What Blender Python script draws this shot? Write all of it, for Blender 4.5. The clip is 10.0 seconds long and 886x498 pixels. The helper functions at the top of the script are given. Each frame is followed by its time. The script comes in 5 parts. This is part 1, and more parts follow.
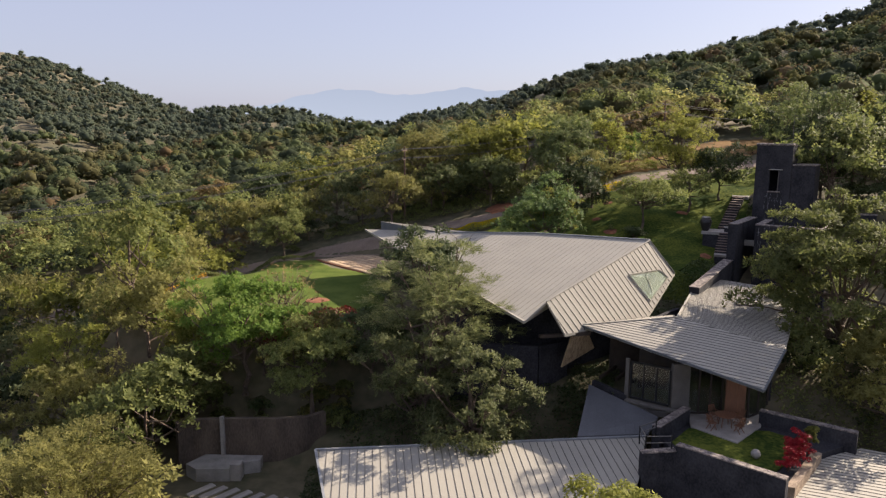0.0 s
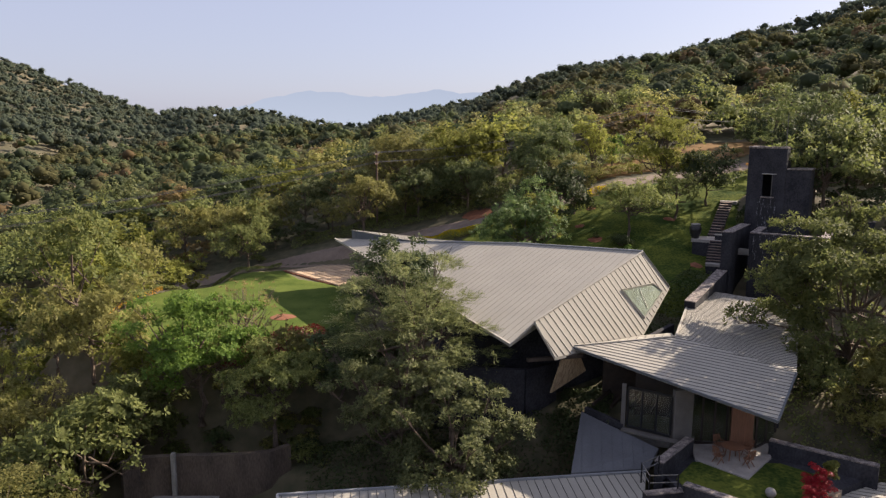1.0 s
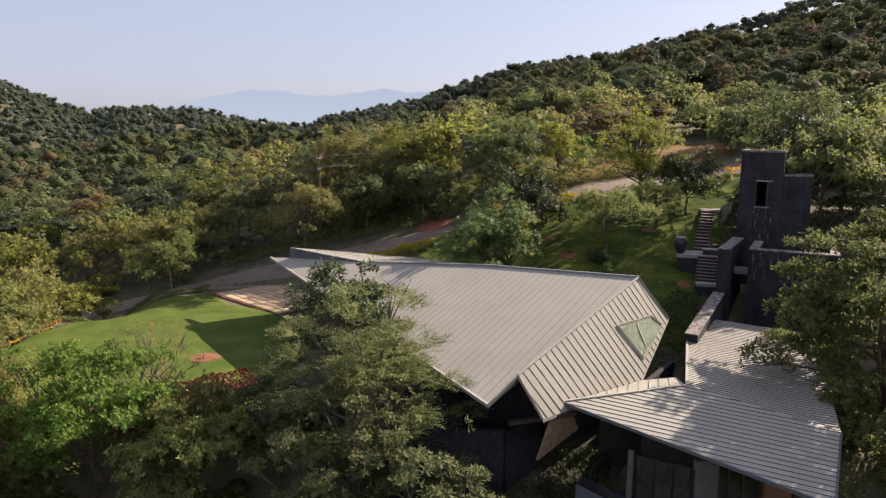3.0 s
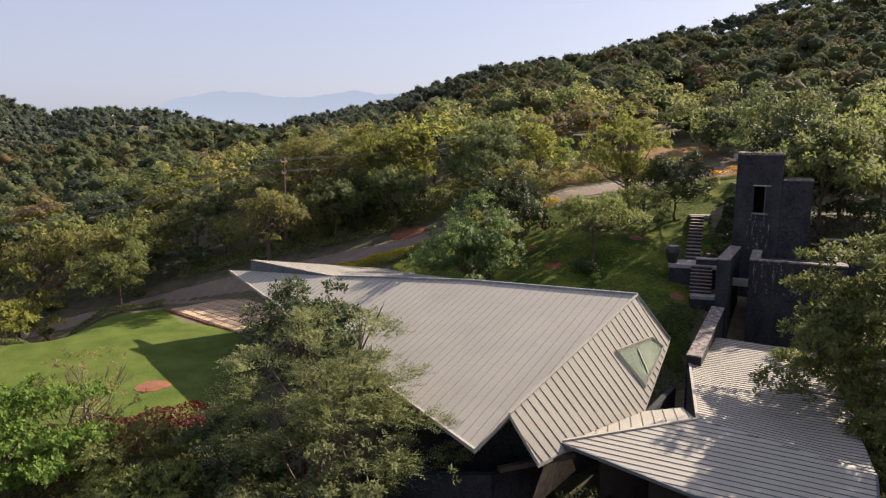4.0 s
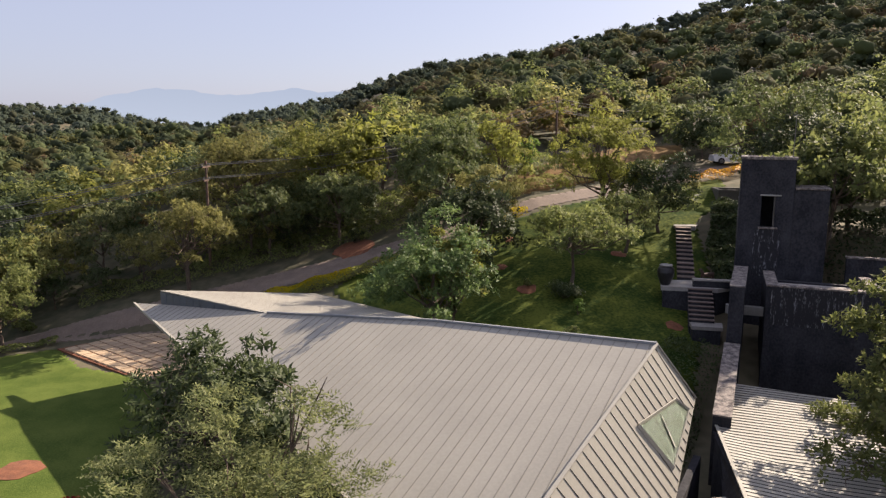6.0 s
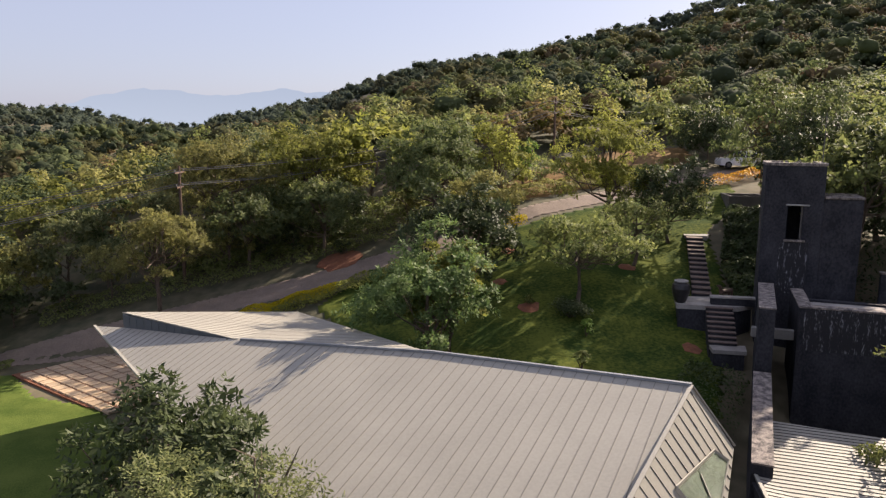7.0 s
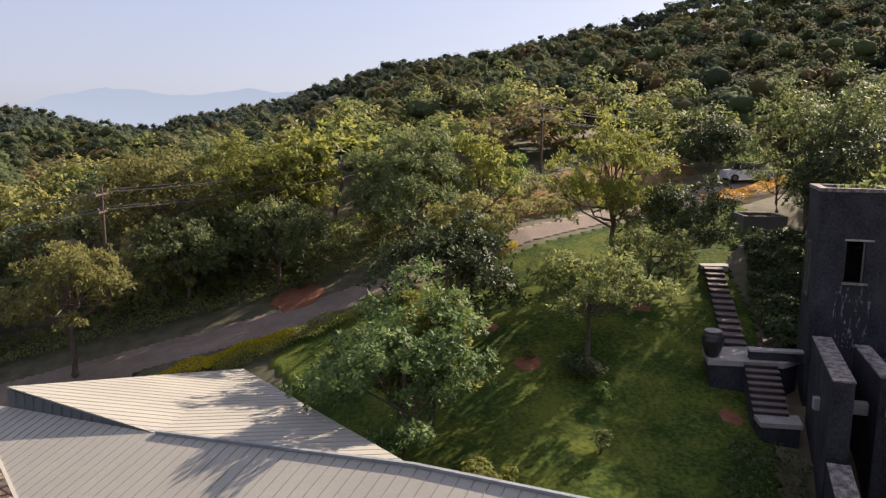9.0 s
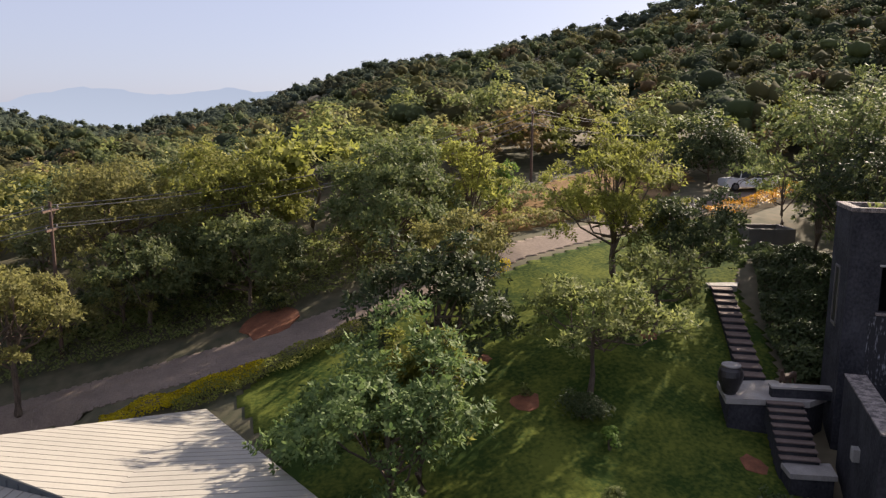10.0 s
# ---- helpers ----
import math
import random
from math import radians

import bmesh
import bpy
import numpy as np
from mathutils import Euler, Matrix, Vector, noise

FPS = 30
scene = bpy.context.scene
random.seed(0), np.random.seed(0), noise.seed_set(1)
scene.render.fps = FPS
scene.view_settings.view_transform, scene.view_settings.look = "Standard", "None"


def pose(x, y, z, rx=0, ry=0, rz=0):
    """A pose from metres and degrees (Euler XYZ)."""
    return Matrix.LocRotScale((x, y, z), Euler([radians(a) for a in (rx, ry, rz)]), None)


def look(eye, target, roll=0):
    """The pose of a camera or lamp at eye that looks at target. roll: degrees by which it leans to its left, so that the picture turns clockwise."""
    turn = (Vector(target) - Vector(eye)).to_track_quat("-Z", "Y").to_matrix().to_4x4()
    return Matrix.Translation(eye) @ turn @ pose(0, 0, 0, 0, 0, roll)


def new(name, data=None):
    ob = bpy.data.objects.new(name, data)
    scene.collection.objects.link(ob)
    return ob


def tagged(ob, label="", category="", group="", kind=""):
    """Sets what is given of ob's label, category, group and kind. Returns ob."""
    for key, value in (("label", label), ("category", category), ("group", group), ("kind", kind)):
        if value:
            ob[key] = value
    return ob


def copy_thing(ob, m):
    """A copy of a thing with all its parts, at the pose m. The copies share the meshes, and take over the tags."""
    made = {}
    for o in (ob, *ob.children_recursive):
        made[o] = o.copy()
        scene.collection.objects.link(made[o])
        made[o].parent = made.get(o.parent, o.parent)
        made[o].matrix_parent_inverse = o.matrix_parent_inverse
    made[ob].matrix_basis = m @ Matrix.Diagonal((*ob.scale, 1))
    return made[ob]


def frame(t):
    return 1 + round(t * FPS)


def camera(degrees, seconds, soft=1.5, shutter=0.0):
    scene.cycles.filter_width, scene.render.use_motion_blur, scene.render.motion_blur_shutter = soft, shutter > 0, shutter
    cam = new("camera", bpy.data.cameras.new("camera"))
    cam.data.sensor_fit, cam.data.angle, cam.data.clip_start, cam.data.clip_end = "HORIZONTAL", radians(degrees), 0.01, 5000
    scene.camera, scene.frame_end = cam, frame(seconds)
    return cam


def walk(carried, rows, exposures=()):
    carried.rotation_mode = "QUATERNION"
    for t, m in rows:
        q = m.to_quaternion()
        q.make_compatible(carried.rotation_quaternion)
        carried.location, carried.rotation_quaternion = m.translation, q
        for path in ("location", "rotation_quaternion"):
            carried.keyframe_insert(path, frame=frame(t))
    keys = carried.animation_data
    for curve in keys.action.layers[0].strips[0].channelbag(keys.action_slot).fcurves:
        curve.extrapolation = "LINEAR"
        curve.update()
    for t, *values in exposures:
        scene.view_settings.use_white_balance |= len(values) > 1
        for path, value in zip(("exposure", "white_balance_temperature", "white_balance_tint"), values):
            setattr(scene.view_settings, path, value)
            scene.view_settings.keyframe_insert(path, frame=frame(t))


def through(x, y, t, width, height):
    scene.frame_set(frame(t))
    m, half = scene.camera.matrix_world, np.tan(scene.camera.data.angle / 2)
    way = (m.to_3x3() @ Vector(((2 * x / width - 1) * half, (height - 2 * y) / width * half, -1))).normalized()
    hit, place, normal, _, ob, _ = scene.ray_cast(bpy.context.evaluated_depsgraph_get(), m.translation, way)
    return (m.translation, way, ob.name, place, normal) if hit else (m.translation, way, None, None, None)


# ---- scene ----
cam = camera(63.3, 10.0, soft=1.3)
PATH = [
    (0, (0.903, -0.428, 19.111), (0.855, 1.543, 18.776), 0.35),
    (0.5, (0.711, 1.788, 19.121), (0.7, 3.76, 18.79), 0.35),
    (1, (0.571, 4.119, 19.107), (0.598, 6.092, 18.778), 0.35),
    (1.5, (0.328, 6.338, 19.224), (0.397, 8.309, 18.891), 0.35),
    (2, (0.289, 8.625, 19.231), (0.391, 10.595, 18.899), 0.35),
    (2.5, (0.22, 10.93, 19.257), (0.358, 12.898, 18.925), 0.35),
    (4, (0.415, 17.745, 19.194), (0.663, 19.703, 18.87), 0.35),
    (4.5, (0.424, 20.193, 19.142), (0.723, 22.144, 18.816), 0.35),
    (5, (0.708, 22.265, 19.225), (1.037, 24.212, 18.902), 0.35),
    (5.5, (0.772, 24.65, 19.291), (1.142, 26.588, 18.964), 0.35),
    (7, (1.512, 31.299, 19.463), (1.942, 33.225, 19.137), 0.35),
    (7.5, (1.802, 33.427, 19.665), (2.243, 35.35, 19.338), 0.35),
    (8, (2.119, 35.567, 19.848), (2.58, 37.486, 19.522), 0.35),
    (8.5, (2.626, 37.685, 20.036), (3.111, 39.598, 19.712), 0.35),
    (9, (2.922, 39.788, 20.267), (3.434, 41.694, 19.942), 0.35),
    (9.5, (3.375, 41.859, 20.539), (3.91, 43.759, 20.214), 0.35),
    (10, (3.761, 43.737, 20.811), (4.32, 45.63, 20.485), 0.35),
]
walk(cam, [(t, look(eye, target, roll)) for t, eye, target, roll in PATH], exposures=[(0.0, 1.13, 6650, 17), (10.0, 1.13, 6650, 17)])
from mathutils import geometry

# ---- light ----
SUN = Vector((0.748, 0.428, 0.508)).normalized()
world = bpy.data.worlds.new("sky")
scene.world = world
world.use_nodes = True
wt = world.node_tree
sky = wt.nodes.new("ShaderNodeTexSky")
sky.sky_type = "NISHITA"
sky.sun_disc = False
sky.sun_elevation = math.asin(SUN.z)
sky.sun_rotation = math.atan2(SUN.x, SUN.y)
sky.air_density, sky.dust_density, sky.ozone_density = 0.9, 1.6, 3.0
wt.nodes["Background"].inputs["Strength"].default_value = 0.067
veil = wt.nodes.new("ShaderNodeMix")
veil.data_type = "RGBA"
veil.inputs[0].default_value = 0.6
veil.inputs[7].default_value = (4.35, 4.6, 5.75, 1)
wt.links.new(sky.outputs[0], veil.inputs[6])
wt.links.new(veil.outputs[2], wt.nodes["Background"].inputs["Color"])
lamp = bpy.data.lights.new("sun", "SUN")
lamp.energy, lamp.angle, lamp.color = 5.0, radians(0.6), (1.0, 0.89, 0.72)
new("sun", lamp).matrix_world = look(SUN * 200, (0, 0, 0))


# ---- materials ----
def material(name, base, dark=None, rough=0.8, scale=2.0, fine=40.0, bump=0.2, metal=0.0, rand=0.0, spec=0.4, coords="Object", stretch=(1, 1, 1), band=(0.36, 0.64)):
    """Two scales of noise between base and dark, with fine relief."""
    m = bpy.data.materials.new(name)
    m.use_nodes = True
    n, l = m.node_tree.nodes, m.node_tree.links
    b = n["Principled BSDF"]
    dark = dark or [c * 0.7 for c in base]
    tc, mp = n.new("ShaderNodeTexCoord"), n.new("ShaderNodeMapping")
    mp.inputs["Scale"].default_value = stretch
    l.new(tc.outputs[coords], mp.inputs[0])
    big, small, ramp, mix = n.new("ShaderNodeTexNoise"), n.new("ShaderNodeTexNoise"), n.new("ShaderNodeValToRGB"), n.new("ShaderNodeMath")
    big.inputs["Scale"].default_value, big.inputs["Detail"].default_value = scale, 6
    small.inputs["Scale"].default_value, small.inputs["Detail"].default_value = fine, 4
    l.new(mp.outputs[0], big.inputs[0])
    l.new(mp.outputs[0], small.inputs[0])
    mix.operation = "MULTIPLY_ADD"
    mix.inputs[1].default_value = 0.45
    l.new(small.outputs[0], mix.inputs[0])
    half = n.new("ShaderNodeMath")
    half.operation = "MULTIPLY"
    half.inputs[1].default_value = 0.55
    l.new(big.outputs[0], half.inputs[0])
    l.new(half.outputs[0], mix.inputs[2])
    ramp.color_ramp.elements[0].position, ramp.color_ramp.elements[1].position = band
    ramp.color_ramp.elements[0].color, ramp.color_ramp.elements[1].color = (*dark, 1), (*base, 1)
    l.new(mix.outputs[0], ramp.inputs[0])
    out = ramp.outputs[0]
    if rand:
        info, hsv, rng = n.new("ShaderNodeObjectInfo"), n.new("ShaderNodeHueSaturation"), n.new("ShaderNodeMapRange")
        rng.inputs["To Min"].default_value, rng.inputs["To Max"].default_value = 1 - rand, 1 + rand
        l.new(info.outputs["Random"], rng.inputs[0])
        l.new(rng.outputs[0], hsv.inputs["Value"])
        l.new(out, hsv.inputs["Color"])
        out = hsv.outputs[0]
    l.new(out, b.inputs["Base Color"])
    b.inputs["Roughness"].default_value, b.inputs["Metallic"].default_value = rough, metal
    b.inputs["Specular IOR Level"].default_value = spec
    bp = n.new("ShaderNodeBump")
    bp.inputs["Strength"].default_value, bp.inputs["Distance"].default_value = bump, 0.05
    l.new(mix.outputs[0], bp.inputs["Height"])
    l.new(bp.outputs[0], b.inputs["Normal"])
    return m


def leaf_material(name, base, other, gloss=0.55, through=0.42, shine=0.35):
    """Foliage: each leaf and each tree differ a little in tone; some light passes through."""
    m = bpy.data.materials.new(name)
    m.use_nodes = True
    n, l = m.node_tree.nodes, m.node_tree.links
    b, out = n["Principled BSDF"], n["Material Output"]
    geo, info, mix, hsv, add = (n.new(k) for k in ("ShaderNodeNewGeometry", "ShaderNodeObjectInfo", "ShaderNodeMix", "ShaderNodeHueSaturation", "ShaderNodeMapRange"))
    mix.data_type = "RGBA"
    mix.inputs[6].default_value, mix.inputs[7].default_value = (*base, 1), (*other, 1)
    l.new(geo.outputs["Random Per Island"], mix.inputs[0])
    add.inputs["To Min"].default_value, add.inputs["To Max"].default_value = 0.75, 1.25
    l.new(info.outputs["Random"], add.inputs[0])
    l.new(add.outputs[0], hsv.inputs["Value"])
    l.new(mix.outputs[2], hsv.inputs["Color"])
    l.new(hsv.outputs[0], b.inputs["Base Color"])
    b.inputs["Roughness"].default_value = gloss
    b.inputs["Specular IOR Level"].default_value = shine
    tr, sh = n.new("ShaderNodeBsdfTranslucent"), n.new("ShaderNodeMixShader")
    l.new(hsv.outputs[0], tr.inputs["Color"])
    sh.inputs[0].default_value = through
    l.new(b.outputs[0], sh.inputs[1])
    l.new(tr.outputs[0], sh.inputs[2])
    l.new(sh.outputs[0], out.inputs["Surface"])
    return m


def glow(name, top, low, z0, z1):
    """A far backdrop that glows, its haze painted as a gradient, paler towards its foot."""
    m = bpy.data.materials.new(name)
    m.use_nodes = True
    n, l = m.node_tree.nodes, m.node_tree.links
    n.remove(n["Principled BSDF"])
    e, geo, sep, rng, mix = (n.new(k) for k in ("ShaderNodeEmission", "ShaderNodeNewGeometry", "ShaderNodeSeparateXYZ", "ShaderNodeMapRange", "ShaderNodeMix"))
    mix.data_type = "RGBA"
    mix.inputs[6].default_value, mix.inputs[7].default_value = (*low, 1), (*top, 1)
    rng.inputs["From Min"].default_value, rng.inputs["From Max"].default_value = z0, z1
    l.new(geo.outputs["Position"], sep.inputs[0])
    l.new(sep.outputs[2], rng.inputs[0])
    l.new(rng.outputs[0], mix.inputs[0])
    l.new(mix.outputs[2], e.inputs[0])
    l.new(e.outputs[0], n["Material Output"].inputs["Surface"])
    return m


METAL = material("zinc_sheet", (0.362, 0.340, 0.288), (0.305, 0.287, 0.244), 0.65, 0.35, 9.0, 0.03, 0.0, spec=0.3)
SLATE = material("dark_blue_sheet", (0.118, 0.122, 0.132), (0.08, 0.084, 0.092), 0.6, 0.6, 12, 0.03, 0.05)
JOINT = material("dark_seam", (0.075, 0.068, 0.06), (0.05, 0.045, 0.04), 0.7, 3, 30, 0.05)
FOLD = material("roof_fold", (0.235, 0.22, 0.188), (0.18, 0.168, 0.144), 0.6, 3, 30, 0.05)
SEAM = material("seam_metal", (0.29, 0.27, 0.23), (0.235, 0.22, 0.188), 0.6, 3, 30, 0.05)
LINING = material("rooflight_lining", (0.20, 0.205, 0.172), (0.16, 0.165, 0.138), 0.8, 1.0, 20, 0.05)
UPSTAND = material("dark_grey_sheet", (0.10, 0.112, 0.125), (0.075, 0.085, 0.095), 0.5, 1, 30, 0.05)
TRIM = material("grey_trim", (0.27, 0.28, 0.29), (0.18, 0.19, 0.2), 0.5, 2, 30, 0.05)
BASALT = material("black_plaster", (0.056, 0.055, 0.062), (0.019, 0.019, 0.023), 0.9, 0.9, 9, 0.7, stretch=(1, 1, 0.75), band=(0.40, 0.66), spec=0.25)
STREAK = material("limewash_streaks", (0.25, 0.25, 0.27), (0.023, 0.022, 0.025), 0.9, 2.2, 9, 0.4, stretch=(2.6, 2.6, 0.55), band=(0.54, 0.66))
CAPSTONE = material("weathered_coping", (0.33, 0.28, 0.245), (0.07, 0.06, 0.058), 0.9, 3.5, 26, 0.8, band=(0.42, 0.6))
CONCRETE = material("concrete", (0.36, 0.34, 0.31), (0.2, 0.19, 0.175), 0.85, 1.2, 25, 0.3)
STAINED = material("stained_concrete", (0.15, 0.115, 0.085), (0.055, 0.042, 0.034), 0.9, 1.0, 14, 0.5, stretch=(1, 1, 0.3))
PALE = material("pale_stone", (0.38, 0.35, 0.315), (0.24, 0.22, 0.2), 0.85, 1.5, 20, 0.25, rand=0.12)
TANSTONE = material("tan_stone", (0.36, 0.28, 0.20), (0.17, 0.125, 0.09), 0.9, 2.5, 18, 0.6, band=(0.4, 0.62))
DRYGRASS = material("dry_grass", (0.30, 0.19, 0.095), (0.13, 0.085, 0.042), 0.95, 0.5, 7, 0.7, spec=0.05)
STEPS = material("red_step_stone", (0.20, 0.145, 0.12), (0.09, 0.068, 0.058), 0.85, 2, 25, 0.4, rand=0.1)
RUBBLE = material("tan_bamboo_mat", (0.46, 0.34, 0.21), (0.16, 0.11, 0.065), 0.9, 3.0, 20, 0.9, stretch=(2.5, 2.5, 0.5))
WOOD = material("red_brown_wood", (0.25, 0.118, 0.064), (0.13, 0.06, 0.034), 0.5, 3, 30, 0.2, stretch=(6, 6, 0.7))
DARKWOOD = material("dark_timber", (0.05, 0.035, 0.026), (0.022, 0.016, 0.013), 0.6, 3, 30, 0.2)
LINEN = material("grey_render", (0.14, 0.128, 0.115), (0.09, 0.083, 0.075), 0.8, 1.5, 25, 0.2)
BARK = material("bark", (0.17, 0.125, 0.09), (0.06, 0.045, 0.035), 0.9, 3, 18, 0.8, stretch=(3, 3, 0.6))
PALEBARK = material("pale_bark", (0.24, 0.19, 0.13), (0.11, 0.085, 0.06), 0.85, 3, 18, 0.5, stretch=(3, 3, 0.6))
SOIL = material("red_soil", (0.27, 0.105, 0.052), (0.15, 0.06, 0.033), 0.95, 2.5, 20, 0.6)
DUST = material("dirt_road", (0.25, 0.192, 0.15), (0.15, 0.115, 0.092), 0.95, 0.5, 6, 0.4)
GRASS = material("mown_grass", (0.112, 0.143, 0.033), (0.056, 0.088, 0.018), 0.95, 0.5, 16, 0.9, spec=0.05, band=(0.38, 0.62))
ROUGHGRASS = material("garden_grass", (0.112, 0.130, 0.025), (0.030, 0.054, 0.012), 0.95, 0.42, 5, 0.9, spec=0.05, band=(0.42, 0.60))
EARTH = material("hill_earth", (0.16, 0.13, 0.08), (0.05, 0.055, 0.027), 0.95, 0.05, 1.1, 0.4)
IRON = material("black_iron", (0.03, 0.03, 0.032), (0.018, 0.018, 0.02), 0.5, 5, 40, 0.1, 0.5)
RUST = material("rusted_steel", (0.13, 0.075, 0.05), (0.06, 0.04, 0.03), 0.75, 4, 30, 0.2)
WIRE = material("aluminium_wire", (0.16, 0.155, 0.15), (0.10, 0.098, 0.095), 0.75, 5, 40, 0.0, 0.1, spec=0.1)
CLAY = material("dark_glazed_clay", (0.045, 0.04, 0.04), (0.02, 0.018, 0.018), 0.35, 3, 25, 0.1)
WHITE = material("white_paint", (0.72, 0.73, 0.75), (0.62, 0.63, 0.65), 0.25, 2, 20, 0.0)
RUBBER = material("tyre_rubber", (0.02, 0.02, 0.02), (0.012, 0.012, 0.012), 0.9, 5, 40, 0.1)
GLASS = bpy.data.materials.new("window_glass")
GLASS.use_nodes = True
_g = GLASS.node_tree.nodes["Principled BSDF"]
_g.inputs["Base Color"].default_value = (0.75, 0.85, 0.82, 1)
_g.inputs["Roughness"].default_value, _g.inputs["Transmission Weight"].default_value, _g.inputs["IOR"].default_value = 0.03, 1.0, 1.45

L_OLIVE = leaf_material("olive_leaves", (0.170, 0.172, 0.054), (0.318, 0.300, 0.106), 0.65, 0.6, 0.2)
L_HOLM = leaf_material("deep_green_leaves", (0.070, 0.100, 0.034), (0.170, 0.192, 0.070), 0.62, 0.48, 0.22)
L_MID = leaf_material("green_leaves", (0.108, 0.136, 0.042), (0.230, 0.248, 0.084), 0.65, 0.55, 0.2)
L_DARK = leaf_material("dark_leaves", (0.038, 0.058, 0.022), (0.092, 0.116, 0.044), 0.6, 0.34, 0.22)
L_GREY = leaf_material("grey_green_leaves", (0.110, 0.136, 0.054), (0.252, 0.268, 0.114), 0.62, 0.5, 0.22)
L_BLUE = leaf_material("silver_green_leaves", (0.070, 0.122, 0.038), (0.180, 0.245, 0.080), 0.62, 0.42, 0.25)
L_LIME = leaf_material("yellow_green_leaves", (0.160, 0.180, 0.036), (0.290, 0.294, 0.072), 0.65, 0.6, 0.2)
L_FRESH = leaf_material("fresh_green_leaves", (0.080, 0.150, 0.026), (0.170, 0.255, 0.048), 0.65, 0.48, 0.2)
L_TAN = leaf_material("dry_leaves", (0.150, 0.108, 0.046), (0.235, 0.175, 0.080), 0.7, 0.45, 0.15)
L_RED = leaf_material("crimson_leaves", (0.30, 0.008, 0.015), (0.5, 0.02, 0.03), 0.5, 0.35)
L_GOLD = leaf_material("golden_leaves", (0.50, 0.40, 0.012), (0.66, 0.53, 0.03), 0.7, 0.48, 0.05)
L_ORANGE = leaf_material("orange_leaves", (0.5, 0.24, 0.012), (0.62, 0.36, 0.02), 0.5, 0.35)
L_MAROON = leaf_material("maroon_leaves", (0.10, 0.012, 0.012), (0.18, 0.03, 0.02), 0.5, 0.3)


# ---- building tools ----
def empty(name, at=(0, 0, 0), **tags):
    ob = new(name)
    ob.location = at
    ob.empty_display_size = 0.2
    return tagged(ob, **tags)


def mesh_object(name, me, mat, parent=None, label="", **tags):
    me.materials.clear()
    me.materials.append(mat)
    ob = new(name, me)
    if parent:
        ob.parent = parent
    return tagged(ob, label=label, **tags)


def part(name, bm, mat, parent=None, label="", **tags):
    bmesh.ops.recalc_face_normals(bm, faces=bm.faces)
    me = bpy.data.meshes.new(name)
    bm.to_mesh(me)
    bm.free()
    return mesh_object(name, me, mat, parent, label, **tags)


def box(bm, x0, y0, z0, x1, y1, z1, m=None, bevel=0.0):
    made = bmesh.ops.create_cube(bm, size=1)["verts"]
    bmesh.ops.scale(bm, verts=made, vec=(abs(x1 - x0), abs(y1 - y0), abs(z1 - z0)))
    bmesh.ops.translate(bm, verts=made, vec=((x0 + x1) / 2, (y0 + y1) / 2, (z0 + z1) / 2))
    if bevel:
        edges = list({e for v in made for e in v.link_edges})
        made = list({v for f in bmesh.ops.bevel(bm, geom=edges, offset=bevel, segments=1, affect="EDGES")["faces"] for v in f.verts} | {v for v in made if v.is_valid})
    if m:
        bmesh.ops.transform(bm, matrix=m, verts=made)
    return bm


def slab(bm, outline, top, low):
    """A prism over an outline of (x, y); top and low are numbers, lists or functions of (x, y)."""
    def height(h, k, p):
        return h(*p[:2]) if callable(h) else h[k] if isinstance(h, (list, tuple)) else h
    ups = [bm.verts.new((p[0], p[1], height(top, k, p))) for k, p in enumerate(outline)]
    lows = [bm.verts.new((p[0], p[1], height(low, k, p))) for k, p in enumerate(outline)]
    tris = geometry.tessellate_polygon([[Vector((p[0], p[1], 0)) for p in outline]])
    for a, b, c in tris:
        bm.faces.new((ups[a], ups[b], ups[c]))
        bm.faces.new((lows[c], lows[b], lows[a]))
    for k in range(len(outline)):
        j = (k + 1) % len(outline)
        bm.faces.new((ups[k], lows[k], lows[j], ups[j]))
    return bm


def wall_run(bm, a, b, thick, low, top, side=0):
    """An upright wall from a to b; top may be a pair (at a, at b). side: -1 or 1 shifts it to one side of the line."""
    a, b = Vector(a[:2]), Vector(b[:2])
    across = (b - a).normalized().orthogonal() * thick / 2
    s = across * side
    ta, tb = top if isinstance(top, (tuple, list)) else (top, top)
    return slab(bm, [a - across + s, b - across + s, b + across + s, a + across + s], [ta, tb, tb, ta], low)


def beam(bm, a, b, w, h):
    """A straight bar between two points."""
    a, b = Vector(a), Vector(b)
    d = b - a
    m = Matrix.Translation((a + b) / 2) @ d.to_track_quat("X", "Z").to_matrix().to_4x4()
    return box(bm, -d.length / 2, -w / 2, -h / 2, d.length / 2, w / 2, h / 2, m)


def tube(bm, pts, radii, sides=7):
    pts = [Vector(p) for p in pts]
    rings = []
    for k, p in enumerate(pts):
        d = (pts[min(k + 1, len(pts) - 1)] - pts[max(k - 1, 0)]).normalized()
        q = d.to_track_quat("Z", "Y")
        rings.append([bm.verts.new(p + q @ Vector((radii[k] * math.cos(a), radii[k] * math.sin(a), 0))) for a in (2 * math.pi * i / sides for i in range(sides))])
    for r, s in zip(rings, rings[1:]):
        for i in range(sides):
            j = (i + 1) % sides
            bm.faces.new((r[i], r[j], s[j], s[i]))
    bm.faces.new(rings[0][::-1])
    bm.faces.new(rings[-1])
    return bm


